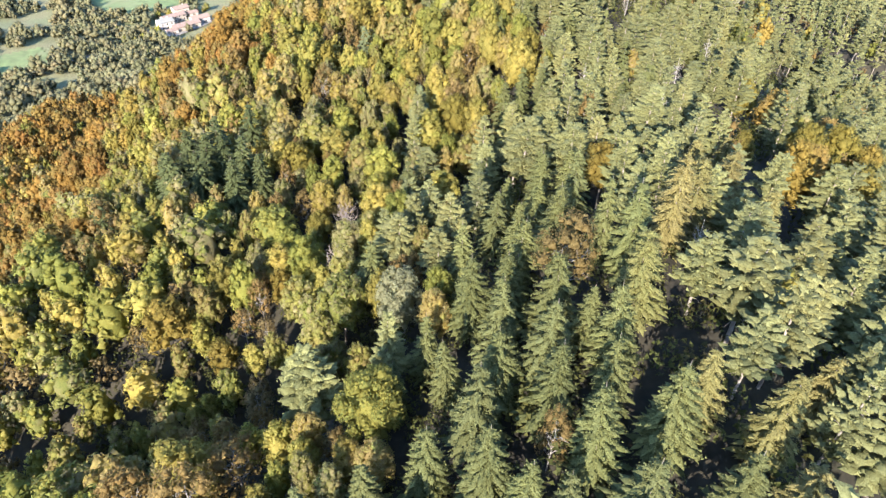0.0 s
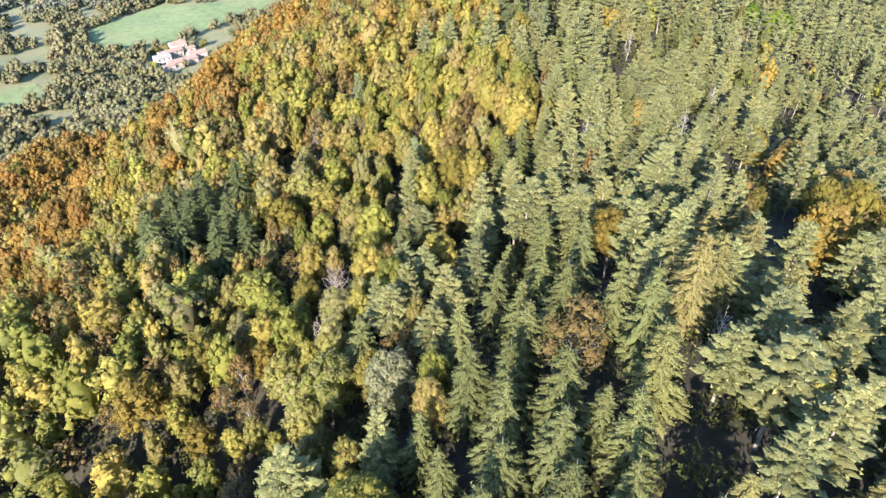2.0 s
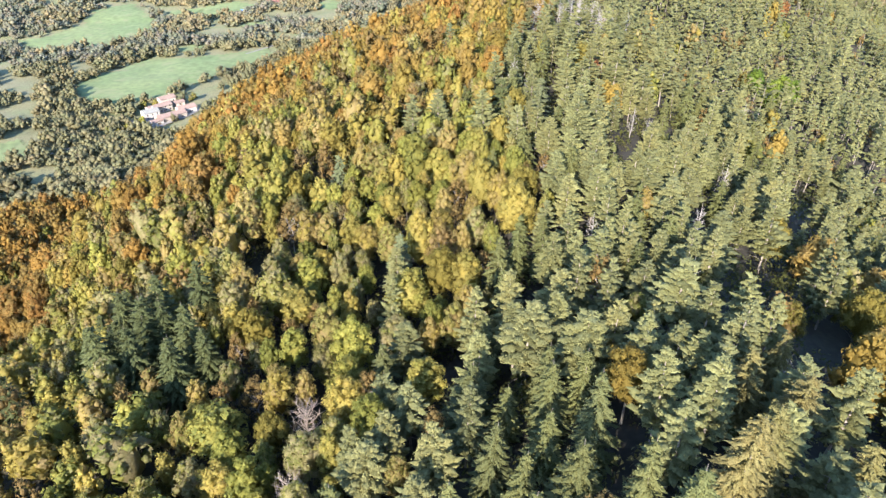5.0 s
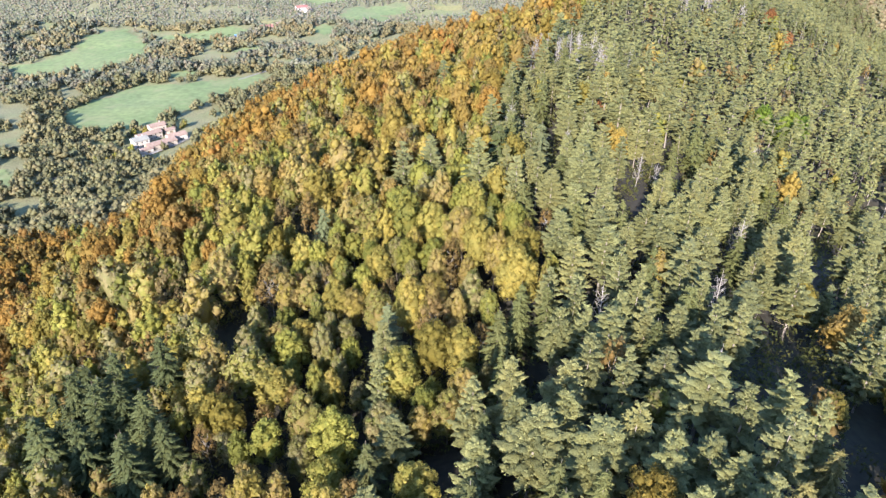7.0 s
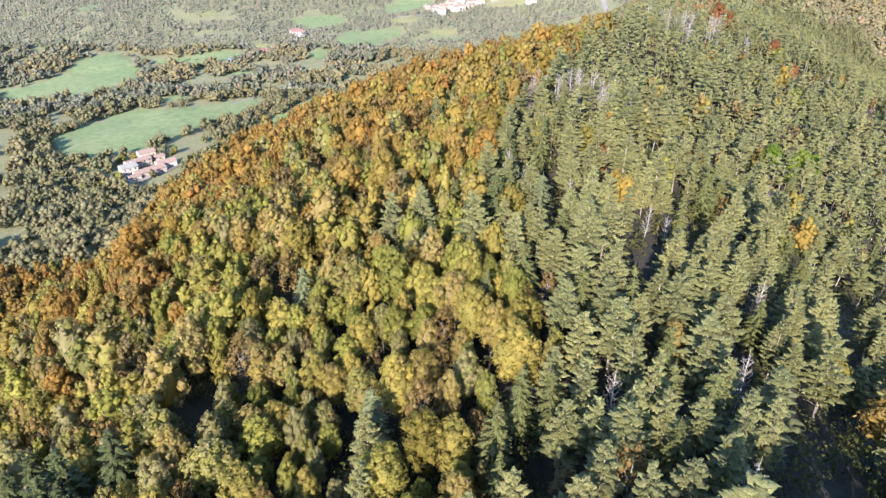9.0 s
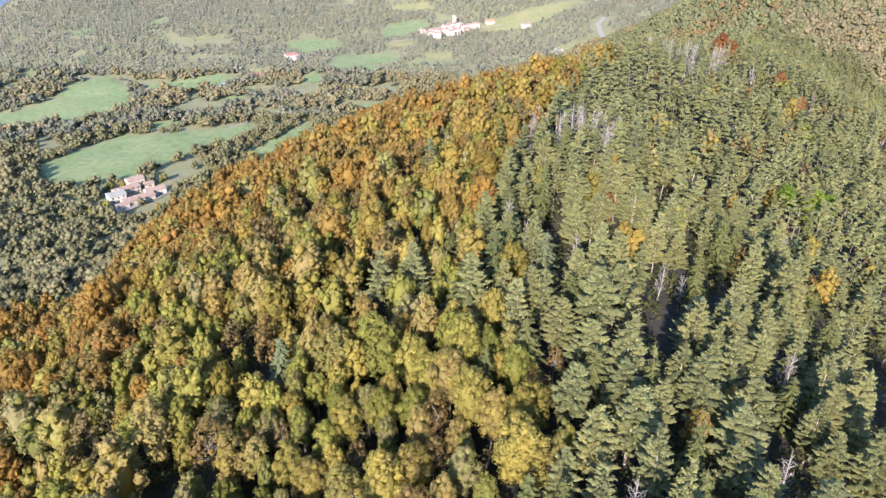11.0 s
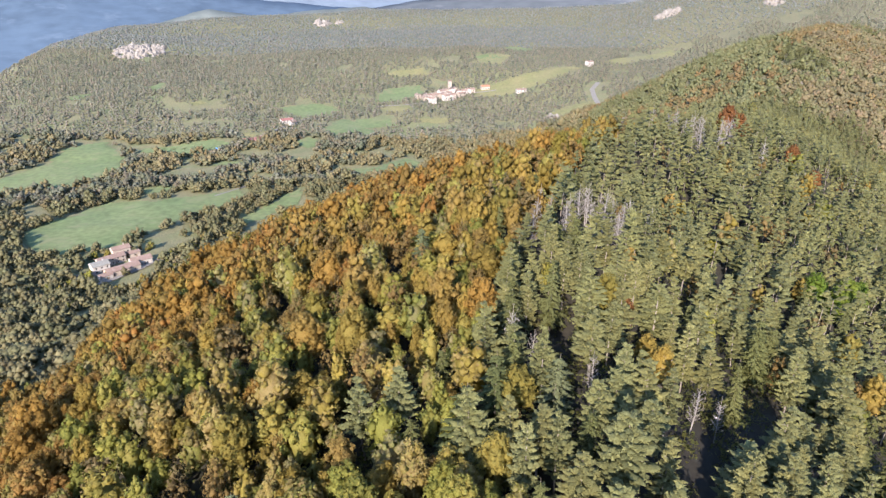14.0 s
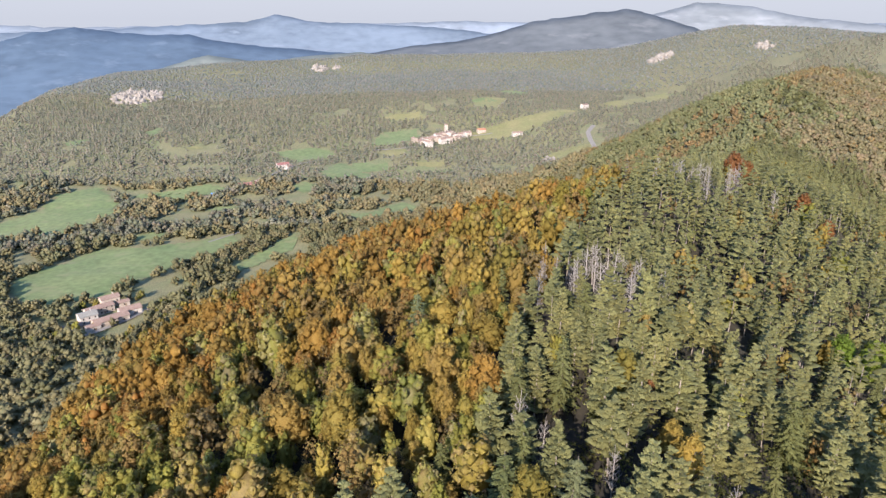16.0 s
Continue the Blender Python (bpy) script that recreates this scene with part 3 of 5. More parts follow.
def broadleaf_wood(seed, height, radius, limbs=3, thick=0.17):
    rng = np.random.default_rng(seed + 500)
    lean = rng.uniform(-.3, .3, 2)
    top = np.array([lean[0], lean[1], height * .8])
    pieces = [tube([(0, 0, -1.0), (0, 0, height * .12), top * .5, top], [thick * 1.4, thick, thick * .7, .02], 5)]
    for k in range(limbs):
        a, z = k * 2.4 + rng.uniform(-.4, .4), height * (.25 + .45 * k / limbs)
        q = np.array([np.cos(a) * radius * .7, np.sin(a) * radius * .7, z + height * .2])
        p = top * (z / (height * .8))
        pieces.append(tube([p, (p + q) / 2 + (0, 0, .2), q], [thick * .45, thick * .3, .015], 4))
    return joined(pieces)


def conifer_crown(seed, height, radius, whorls, arms, blades, size, low=0.12, droop=0.25, gaps=0.12, flat=0.0, tufts=False):
    """Whorls of branches with sprays of needles, each branch a drooping feather."""
    rng = np.random.default_rng(seed)
    pos, nrm, s, along = [], [], [], []
    lop = rng.uniform(0, 6.28)
    for w in range(whorls):
        u = low + (1 - low) * (w + rng.uniform(-.25, .25)) / whorls
        u = min(u, .985)
        r = radius * ((1 - u) / (1 - low)) ** (0.75 - flat * .42) * rng.uniform(.8, 1.12)
        n = max(4, int(arms * (.55 + .45 * (1 - u))))
        a0 = rng.uniform(0, 6.28)
        for k in range(n):
            if rng.random() < gaps:
                continue
            a = a0 + k * 6.283 / n + rng.uniform(-.18, .18)
            rr = r * rng.uniform(.7, 1.15) * (1 + .12 * np.cos(a - lop))
            m = max(2, int(blades * (.35 + .65 * rr / radius)))
            f = (np.arange(m) + rng.uniform(.2, .9, m)) / m
            if tufts:
                f = .35 + .65 * f
            side = rng.uniform(-1, 1, m) * (.3 if tufts else .17) * rr * (1.2 - f)
            ca, sa = np.cos(a), np.sin(a)
            x = ca * f * rr - sa * side
            y = sa * f * rr + ca * side
            z = u * height + height * .035 * f - droop * rr * f ** 2 + rng.uniform(-.16, .16, m)
            pos.append(np.stack([x, y, z], 1))
            nn = np.stack([ca * .45 + 0 * f, sa * .45 + 0 * f, .8 + 0 * f], 1)
            nrm.append(nn)
            s.append(np.full(m, 1.0) * (.75 + .5 * (1 - f)))
            along.append(np.stack([ca + 0 * f, sa + 0 * f, -droop * 1.5 * f], 1))
    pos, nrm, s, along = np.concatenate(pos), np.concatenate(nrm), np.concatenate(s), np.concatenate(along)
    n = len(pos)
    if tufts:
        return leaf_triangles(rng, pos, along + np.array([0, 0, .4]), size * s[:, None], 1.3, .38)
    nrm = nrm + rng.normal(0, .35, (n, 3))
    a = along + rng.normal(0, .3, (n, 3))
    a /= np.linalg.norm(a, axis=1, keepdims=True)
    b = np.cross(nrm, a)
    b /= np.linalg.norm(b, axis=1, keepdims=True)
    k = (size * s * rng.uniform(.75, 1.3, n))[:, None]
    v = np.stack([pos + a * k * 1.35, pos - a * k * .8 + b * k * .58, pos - a * k * .8 - b * k * .58], 1).reshape(-1, 3)
    return v, np.arange(3 * n).reshape(-1, 3)


def skirts(seed, height, radius, whorls, spikes, low, droop, power=.7, notch=.48):
    """Layer upon layer of drooping, ragged branch fans, as a spruce bears them."""
    rng = np.random.default_rng(seed + 77)
    pieces = []
    for w in range(whorls):
        u = min(low + (1 - low) * (w + rng.uniform(-.2, .2)) / whorls, .97)
        r = radius * ((1 - u) / (1 - low)) ** power * rng.uniform(.85, 1.12) + .12
        n = max(5, int(spikes * (.6 + .4 * r / radius)))
        a = (np.arange(2 * n) + rng.uniform(-.3, .3, 2 * n)) * np.pi / n + rng.uniform(0, 6.28)
        tip = np.arange(2 * n) % 2 == 0
        rr = r * np.where(tip, rng.uniform(.75, 1.1, 2 * n), notch * rng.uniform(.8, 1.2, 2 * n))
        z = u * height - droop * rr * np.where(tip, 1.0, .55) + rng.uniform(-.12, .12, 2 * n)
        tx_, ty_ = rng.normal(0, .16, 2)
        z = z + tx_ * np.cos(a) * rr + ty_ * np.sin(a) * rr
        v = np.concatenate([np.stack([np.cos(a) * rr, np.sin(a) * rr, z], 1), [(0, 0, u * height + .55 * height * (1 - low) / whorls)]])
        k = np.arange(2 * n)
        pieces.append((v, np.stack([k, (k + 1) % (2 * n), np.full(2 * n, 2 * n)], 1)))
    return joined(pieces)


def conifer_wood(seed, height, thick=0.17, stubs=0):
    rng = np.random.default_rng(seed + 900)
    bend = rng.uniform(-.25, .25, 2)
    pieces = [tube([(0, 0, -1.0), (bend[0], bend[1], height * .45), (0, 0, height * .985)], [thick * 1.25, thick * .8, .02], 6)]
    for k in range(stubs):
        a, z = rng.uniform(0, 6.28), height * rng.uniform(.18, .95)
        ln = height * .16 * (1.1 - z / height)
        p = np.array([bend[0], bend[1], 0]) * (1 - abs(z / height - .45)) + (0, 0, z)
        q = p + np.array([np.cos(a) * ln, np.sin(a) * ln, rng.uniform(-.1, .35) * ln])
        pieces.append(tube([p, (p + q) / 2 + (0, 0, .08 * ln), q], [.045, .03, .012], 3))
    return joined(pieces)


def bare_crown(seed, height, radius, limbs=16, twigs=7):
    """Leafless limbs and twigs."""
    rng = np.random.default_rng(seed)
    pieces = []
    for k in range(limbs):
        a, z = k * 2.4 + rng.uniform(-.4, .4), height * (.25 + .6 * k / limbs)
        ln = radius * (1.15 - .7 * z / height)
        p = np.array([0, 0, z])
        q = p + np.array([np.cos(a) * ln, np.sin(a) * ln, ln * rng.uniform(.6, 1.3)])
        pieces.append(tube([p, (p + q) / 2 + (0, 0, -.1 * ln), q], [.06, .04, .02], 3))
        for j in range(twigs):
            f = rng.uniform(.35, 1)
            s = p + (q - p) * f
            e = s + rng.normal(0, .32 * ln, 3) + (0, 0, .3 * ln)
            pieces.append(tube([s, e], [.03, .012], 3))
    return joined(pieces)


# kinds: name -> (crown maker(seed, detail), wood maker(seed), material, bark, label, category)
# detail: 2 close by, 1 farther off
def oak_crown(seed, detail):
    n, size_, lobes, level = {3: (3400, .125, 40, 0), 2: (1200, .20, 30, 0), 1: (330, .29, 20, 0), 0: (90, .46, 11, 0)}[detail]
    return dome_crown(seed, 12.4, 3.0, n, size_, lobes, level, low=.14 + .08 * math.sin(seed))


def beech_crown(seed, detail):
    n, size_, lobes, level = {3: (3400, .13, 42, 0), 2: (1200, .21, 32, 0), 1: (330, .30, 21, 0), 0: (90, .47, 11, 0)}[detail]
    return dome_crown(seed, 12.2, 3.3, n, size_, lobes, level, low=.18 + .08 * math.sin(seed))


def pine_crown(seed, detail):
    whorls, arms, per, needles, size_ = {3: (17, 7, 4, 7, .115), 2: (15, 7, 3, 3, .17), 1: (13, 5, 2, 2, .24), 0: (10, 4, 1, 2, .34)}[detail]
    return layered_conifer(seed, 14.0, 2.7, whorls, arms, per, needles, size_, .28 + .09 * math.sin(seed), (.52, .80) if detail > 1 else (.72, 1.0))


def spruce_crown(seed, detail):
    whorls, arms, per, needles, size_ = {3: (21, 8, 3, 5, .12), 2: (18, 8, 3, 5, .15), 1: (13, 6, 2, 2, .25), 0: (10, 5, 1, 2, .34)}[detail]
    mass = layered_conifer(seed, 13.4, 2.9 if detail > 1 else 3.3, whorls, arms, per, needles, size_, .08, (.62, .85), -.16, .62 if detail > 1 else .72)
    if detail < 2:
        return mass
    return joined([mass, conifer_crown(seed + 3, 13.5, 3.5, whorls + 3, 11, {3: 13, 2: 6}[detail], {3: .15, 2: .21}[detail], low=.08, droop=.17, gaps=.2, flat=.2)])


def larch_crown(seed, detail):
    whorls, arms, per, needles, size_ = {3: (20, 9, 3, 9, .10), 2: (17, 8, 3, 7, .13), 1: (13, 6, 2, 3, .23), 0: (10, 5, 1, 2, .32)}[detail]
    mass = layered_conifer(seed, 13.0, 2.4 if detail > 1 else 3.0, whorls, arms, per, needles, size_, .10, (.5, .7), -.20, .55)
    if detail < 2:
        return mass
    return joined([mass, conifer_crown(seed + 3, 13.1, 3.2, whorls + 4, 12, {3: 13, 2: 6}[detail], {3: .125, 2: .19}[detail], low=.10, droop=.24, gaps=.18, flat=.35)])


def sparse_crown(seed, detail):
    n, size_, lobes = {3: (2600, .09, 26), 2: (1200, .13, 22), 1: (300, .23, 13), 0: (100, .36, 8)}[detail]
    return dome_crown(seed, 11.8, 2.8, n, size_, lobes, 0, low=.2, full=.62)


def snag_crown(seed, detail):
    return bare_crown(seed, 13.0, 1.7, 26, 5)


KINDS = {
    "oak_tree": (oak_crown, lambda s: broadleaf_wood(s, 10.8, 2.3), LEAF_MIXED, BARK, "young broadleaf tree with olive and yellow-green autumn leaves", "tree"),
    "beech_tree": (beech_crown, lambda s: broadleaf_wood(s, 11.0, 2.9), LEAF_RUST, BARK, "beech tree with rust-orange and golden autumn leaves", "tree"),
    "pine_tree": (pine_crown, lambda s: conifer_wood(s, 14, .17, 10), NEEDLE_PINE, BARK_PINE, "black pine with grey-green needle whorls and pale trunk", "pine"),
    "spruce_tree": (spruce_crown, lambda s: conifer_wood(s, 14.5, .15), NEEDLE_SPRUCE, BARK, "conical green spruce with drooping feathery branches", "spruce"),
    "larch_tree": (larch_crown, lambda s: conifer_wood(s, 13.5, .12), NEEDLE_LARCH, BARK, "yellowing larch with soft drooping branches", "larch"),
    "sparse_tree": (sparse_crown, lambda s: joined([broadleaf_wood(s, 9.5, 1.9, 9, .12), bare_crown(s, 9.5, 2.0, 10, 5)]), LEAF_BROWN, BARK_PALE, "half-bare tree with brown leaves and grey twigs", "tree"),
    "gold_tree": (beech_crown, lambda s: broadleaf_wood(s, 11.0, 2.9), LEAF_GOLD, BARK, "bright golden-yellow broadleaf tree", "tree"),
    "tawny_tree": (oak_crown, lambda s: broadleaf_wood(s, 10.8, 2.3), LEAF_TAWNY, BARK, "broadleaf tree turned tawny gold-brown", "tree"),
    "fresh_tree": (beech_crown, lambda s: broadleaf_wood(s, 11.0, 2.9), LEAF_FRESH, BARK, "still fresh green broadleaf tree among the pines", "tree"),
    "red_tree": (beech_crown, lambda s: broadleaf_wood(s, 11.0, 2.9), LEAF_RED, BARK, "red-leaved autumn tree on the pine crest", "tree"),
    "pale_tree": (oak_crown, lambda s: joined([broadleaf_wood(s, 10.8, 2.3, 8), bare_crown(s, 10.5, 1.8, 8, 3)]), LEAF_PALE, BARK_PALE, "silvery pale aspen with visible white limbs", "tree"),
    "bare_tree": (lambda s, d: bare_crown(s, 9.5, 2.6, 22, 9), lambda s: broadleaf_wood(s, 9.5, 1.9, 7, .12), TWIGS, TWIGS, "leafless tree with a haze of grey-brown twigs", "bare tree"),
    "dead_pine": (snag_crown, lambda s: conifer_wood(s, 13.5, .15, 8), BARK_PALE, BARK_PALE, "dead grey pine with bare branches", "dead tree"),
    "dark_spruce": (spruce_crown, lambda s: conifer_wood(s, 14.5, .15), NEEDLE_DARK, BARK, "dark green spruce in a tight clump among broadleaf trees", "spruce"),
    "blue_fir": (spruce_crown, lambda s: conifer_wood(s, 14.5, .15), NEEDLE_BLUE, BARK, "bluish fir among yellowing broadleaf trees", "fir"),
}
VARIANTS = {"tawny_tree": 5, "oak_tree": 7, "beech_tree": 6, "pine_tree": 7, "spruce_tree": 5, "larch_tree": 4, "sparse_tree": 4}
SIMPLE = {}      # farther-off crowns as arrays, to be joined into woods
PROTOTYPE = {}   # near trees


def tree_thing(kind, seed, detail):
    crown, wood, leaf, bark, label, category = KINDS[kind]
    root = tagged(new(kind), label, category, "trees of the ridge wood")
    part("trunk", mesh_from("trunk", *wood(seed), bark), root)
    shape = crown(seed, detail)
    part("crown", mesh_from("crown", *shape, leaf, smooth=True), root)
    return root


def put_tree(kind, number, x, y, scale, turn, tall=1.0, detail=3):
    """A near tree at that place, in one of the grown shapes of its kind."""
    key = (kind, number % VARIANTS.get(kind, 2), detail)
    z = float(ground_sheet(x, y))
    tilt = .035 + .03 * math.sin(number * 2.3)
    m = Matrix.LocRotScale((x, y, z), Euler((tilt * math.cos(number * 1.7), tilt * math.sin(number * 1.7), turn)), (scale, scale, scale * tall))
    if key not in PROTOTYPE:
        PROTOTYPE[key] = tree_thing(kind, 10 + 17 * key[1], detail)
        PROTOTYPE[key].matrix_basis = m
        return PROTOTYPE[key]
    ob = PROTOTYPE[key]
    basis, ob.matrix_basis = ob.matrix_basis.copy(), Matrix()
    made = copy_thing(ob, m)
    ob.matrix_basis = basis
    return made


def wood_stuff(name, shapes, material_, x, y, scale, label, rng, tall=None, sink=0.0):
    """Many trees joined into one wood."""
    vs, fs, ts, n = [], [], [], 0
    z = ground_sheet(x, y) - sink
    pick, turn, tint = rng.integers(0, len(shapes), len(x)), rng.uniform(0, 6.28, len(x)), rng.random(len(x))
    tall = np.ones(len(x)) if tall is None else tall
    for k, (v, f) in enumerate(shapes):
        w = np.nonzero(pick == k)[0]
        if not len(w):
            continue
        c, s = np.cos(turn[w])[:, None], np.sin(turn[w])[:, None]
        sc = scale[w][:, None]
        lx, ly = rng.normal(0, .05, (2, len(w), 1))
        px = (v[None, :, 0] * c - v[None, :, 1] * s + lx * v[None, :, 2]) * sc + x[w][:, None]
        py = (v[None, :, 0] * s + v[None, :, 1] * c + ly * v[None, :, 2]) * sc + y[w][:, None]
        pz = v[None, :, 2] * sc * tall[w][:, None] + z[w][:, None]
        vs.append(np.stack([px, py, pz], 2).reshape(-1, 3))
        fs.append((f[None] + (np.arange(len(w)) * len(v))[:, None, None]).reshape(-1, 3) + n)
        ts.append(np.repeat(tint[w], len(v)))
        n += len(w) * len(v)
    return tagged(new(name, mesh_from(name, np.concatenate(vs), np.concatenate(fs), material_, np.concatenate(ts), True)), label, "woods", kind="stuff")


def scattered(x0, x1, y0, y1, step, rng, loose=0.75):
    """Places on a loosened grid."""
    x, y = np.meshgrid(np.arange(x0, x1, float(step)), np.arange(y0, y1, float(step)))
    x[::2] += step / 2
    x, y = x.ravel(), y.ravel()
    return x + rng.uniform(-.5, .5, len(x)) * step * loose, y + rng.uniform(-.5, .5, len(x)) * step * loose


# where conifers begin, right of the broadleaf wood
EDGE_Y = [0, 40, 60, 100, 130, 165, 200, 265, 320, 360, 420]
EDGE_X = [-2, 0, 4, 10, 19, 13, 24, 44, 72, 110, 150]
RUST_Y = [0, 60, 100, 150, 200, 250, 300, 360]
RUST_X = [-112, -102, -94, -78, -42, -6, 34, 60]


def near_kinds(x, y, rng):
    """What grows at each place of the ridge: 0 oak, 1 beech, 2 pine, 3 spruce, 4 larch, 5 half-bare, 6 gold, 7 tawny."""
    n = len(x)
    wob = 10 * (value_noise(x, y, 26, 31) - .5)
    u, patch = rng.random(n), value_noise(x, y, 18, 33)
    edge = np.interp(y, EDGE_Y, EDGE_X) + wob
    rust = np.interp(y, RUST_Y, RUST_X) + 1.6 * wob
    kind = np.zeros(n, int)
    kind[u < .17] = 5
    kind[(u > .76) & (u < .81) & (y > 150)] = 1
    kind[(u > .13) & (u < .13 + .58 * np.clip((y - 140) / 90, 0, 1))] = 7
    kind[(u > .965)] = 6
    rusty = (u < .84) & (x < rust + 2 + 44 * (rng.random(n) - .5)) & ((value_noise(x, y, 15, 35) + .35 * rng.random(n) > .54) | (y > 262))
    kind[rusty] = 1
    kind[(x < rust) & (u > .84) & (u < .95)] = 0
    con = x > edge
    kind[con] = 2
    low = con & (y < 88)
    kind[low & (patch > .38) & (x < 24 + 6 * wob / 5)] = 3
    kind[low & (patch < .30) & (x > 18)] = 4
    leafy = con & (x > 54 + wob) & (y > 80) & (y < 118) & (u > .45)
    kind[leafy] = np.where(u[leafy] > .8, 7, np.where(u[leafy] > .6, 0, 6))
    kind[con & (u > .965)] = 0
    kind[con & (u < .16) & (y >= 88)] = 3
    kind[con & (u > .16) & (u < .19)] = 5
    kind[con & (u > .985)] = 7
    # a few conifers stray into the broadleaf wood near the border
    kind[(~con) & (x > edge - 26) & (y < 130) & (u > .62) & (u < .72)] = 2
    kind[(~con) & (x > edge - 14) & (u > .50) & (u < .60)] = 3
    return kind


NAMES = ["oak_tree", "beech_tree", "pine_tree", "spruce_tree", "larch_tree", "sparse_tree", "gold_tree", "tawny_tree", None, "dark_spruce"]

# single trees that stand out: kind, then x, y, scale of each
STANDOUT = [("spruce_tree", x, y, s) for x, y, s in ((3.4, 56.9, 1.0), (7.6, 54.6, .9), (12.4, 51.5, .95), (17.6, 44.2, .9), (15.4, 48.6, .7), (14.3, 64.1, .95), (9.2, 61.2, .9), (6, 43.7, .9),
                                                     (10.8, 39, .95), (21.9, 57.8, 1.05), (3.5, 38.5, 1.0), (4.4, 33, .9), (-1.4, 34.5, .8), (-7.4, 32.5, .8), (14, 33, .95))]
STANDOUT += [("larch_tree", x, y, s) for x, y, s in ((27, 62, 1.1), (31, 65, 1.0), (37, 72, 1.0), (24, 37, .8), (29, 33, .95), (29, 26, .9), (36, 38, .8), (34.5, 77, .95), (41, 82, .9), (40, 64, .9))]
STANDOUT += [("pine_tree", x, y, s) for x, y, s in ((24, 73, .98), (30, 80, .9), (35, 89, 1.0), (45, 75, 1.0), (55, 76, 1.05), (34, 51, .75), (49, 62, .85), (1, 73, .95), (-4, 79, .9), (5, 78, .9))]
STANDOUT += [("gold_tree", 64, 101, 1.0), ("gold_tree", 71, 102, 1.1), ("tawny_tree", 76, 101, 1.0), ("gold_tree", 70, 91, 1.0), ("tawny_tree", 59, 90, 1.0), ("gold_tree", 65, 131, .95),
             ("gold_tree", 51, 98, .7), ("tawny_tree", 44, 175, .8), ("gold_tree", 19, 166, .9)]
STANDOUT += [("pale_tree", -5.0, 61.5, 1.1), ("bare_tree", -16.5, 89.2, .95), ("bare_tree", -16.2, 77.1, .85), ("gold_tree", 22.8, 78.8, .9), ("oak_tree", -15.6, 106, 1.0), ("gold_tree", -20.7, 87.2, .8),
             ("gold_tree", 2, 117, 1.05), ("blue_fir", -4.4, 121, .95), ("blue_fir", -19, 153, .8), ("pine_tree", -3, 166, 1.0), ("pine_tree", 2, 168, .95), ("pine_tree", 12, 157, 1.1), ("blue_fir", 5.5, 218.7, .9),
             ("gold_tree", 17, 132.5, .95), ("dead_pine", 36, 99, .95), ("dead_pine", 46, 122, .9), ("dead_pine", 28.5, 56, .7), ("dead_pine", 20, 180, 1.0)]
STANDOUT += [("dark_spruce", x, y, s) for x, y, s in ((-53.7, 121.5, .85), (-46.6, 113, .95), (-42, 109.5, .9), (-37.6, 106.8, .95), (-44.3, 102.6, .95), (-38.2, 100.4, .9),
                                                      (-33.5, 102.5, .85), (-49.4, 104.5, .9), (-50.5, 110, .8), (-57, 116.5, .8))]
STANDOUT += [("dead_pine", x, y, s) for x, y, s in ((43.3, 235.4, 1.0), (47, 240.5, .95), (50, 236.3, 1.0), (39.9, 228.8, .9), (53.6, 233.2, .9), (43.8, 223.8, 1.0), (31.8, 227.6, .9),
                                                    (48.6, 219.7, .95), (22.8, 177.5, .7), (30.9, 170, .75), (44.5, 177.5, .65), (42.7, 83.5, .75),
                                                    (27, 118, .85), (62, 150, .9), (46, 228, .9), (36, 232, .85), (51, 226, .8), (57, 240, .9), (90, 205, .9))]
STANDOUT += [("red_tree", 126, 343, 1.2), ("red_tree", 129.5, 338, 1.1), ("red_tree", 141.5, 319, 1.0), ("red_tree", 147, 311, .8), ("gold_tree", 37.7, 189.3, 1.0),
             ("red_tree", 41.2, 190.5, .75), ("fresh_tree", 104.4, 232.4, 1.0), ("fresh_tree", 109.5, 231, 1.0), ("fresh_tree", 115, 235.2, 1.1), ("fresh_tree", 121.6, 241, 1.0),
             ("gold_tree", 51.7, 295.8, 1.1), ("dark_spruce", 10.5, 159.7, 1.05), ("dark_spruce", 16, 165.7, 1.0),
             ("blue_fir", 23.5, 163, 1.0)]

rng = np.random.default_rng(21)
STANDOUT += [("dead_pine", 45 + 9 * rng.normal(), 233 + 9 * rng.normal(), rng.uniform(.65, .95)) for _ in range(8)]
STANDOUT += [("dead_pine", 44 + 4 * rng.normal(), 171 + 4 * rng.normal(), rng.uniform(.6, .75)) for _ in range(3)]
STANDOUT += [("dead_pine", 108 + 15 * rng.normal(), 326 + 10 * rng.normal(), rng.uniform(.95, 1.2)) for _ in range(20)]
STANDOUT += [("dark_spruce", -44 + 7 * rng.normal(), 108 + 5 * rng.normal(), rng.uniform(.9, 1.15)) for _ in range(9)]


def in_sight(x, y, top, eyes, n=40):
    """Whether the tops of trees can be seen from one of the eyes over the land."""
    ok = np.zeros(len(x), bool)
    for ex, ey, ez in eyes:
        z = ground(x, y) + top
        good = np.ones(len(x), bool)
        for f in np.linspace(.25, .985, n):
            good &= ez + f * (z - ez) > ground(ex + f * (x - ex), ey + f * (y - ey)) - 2
        ok |= good
    return ok


EYES = [(0, 0, 200.5), (2.8, 52, 203.3), (5.2, 98.4, 204.8)]


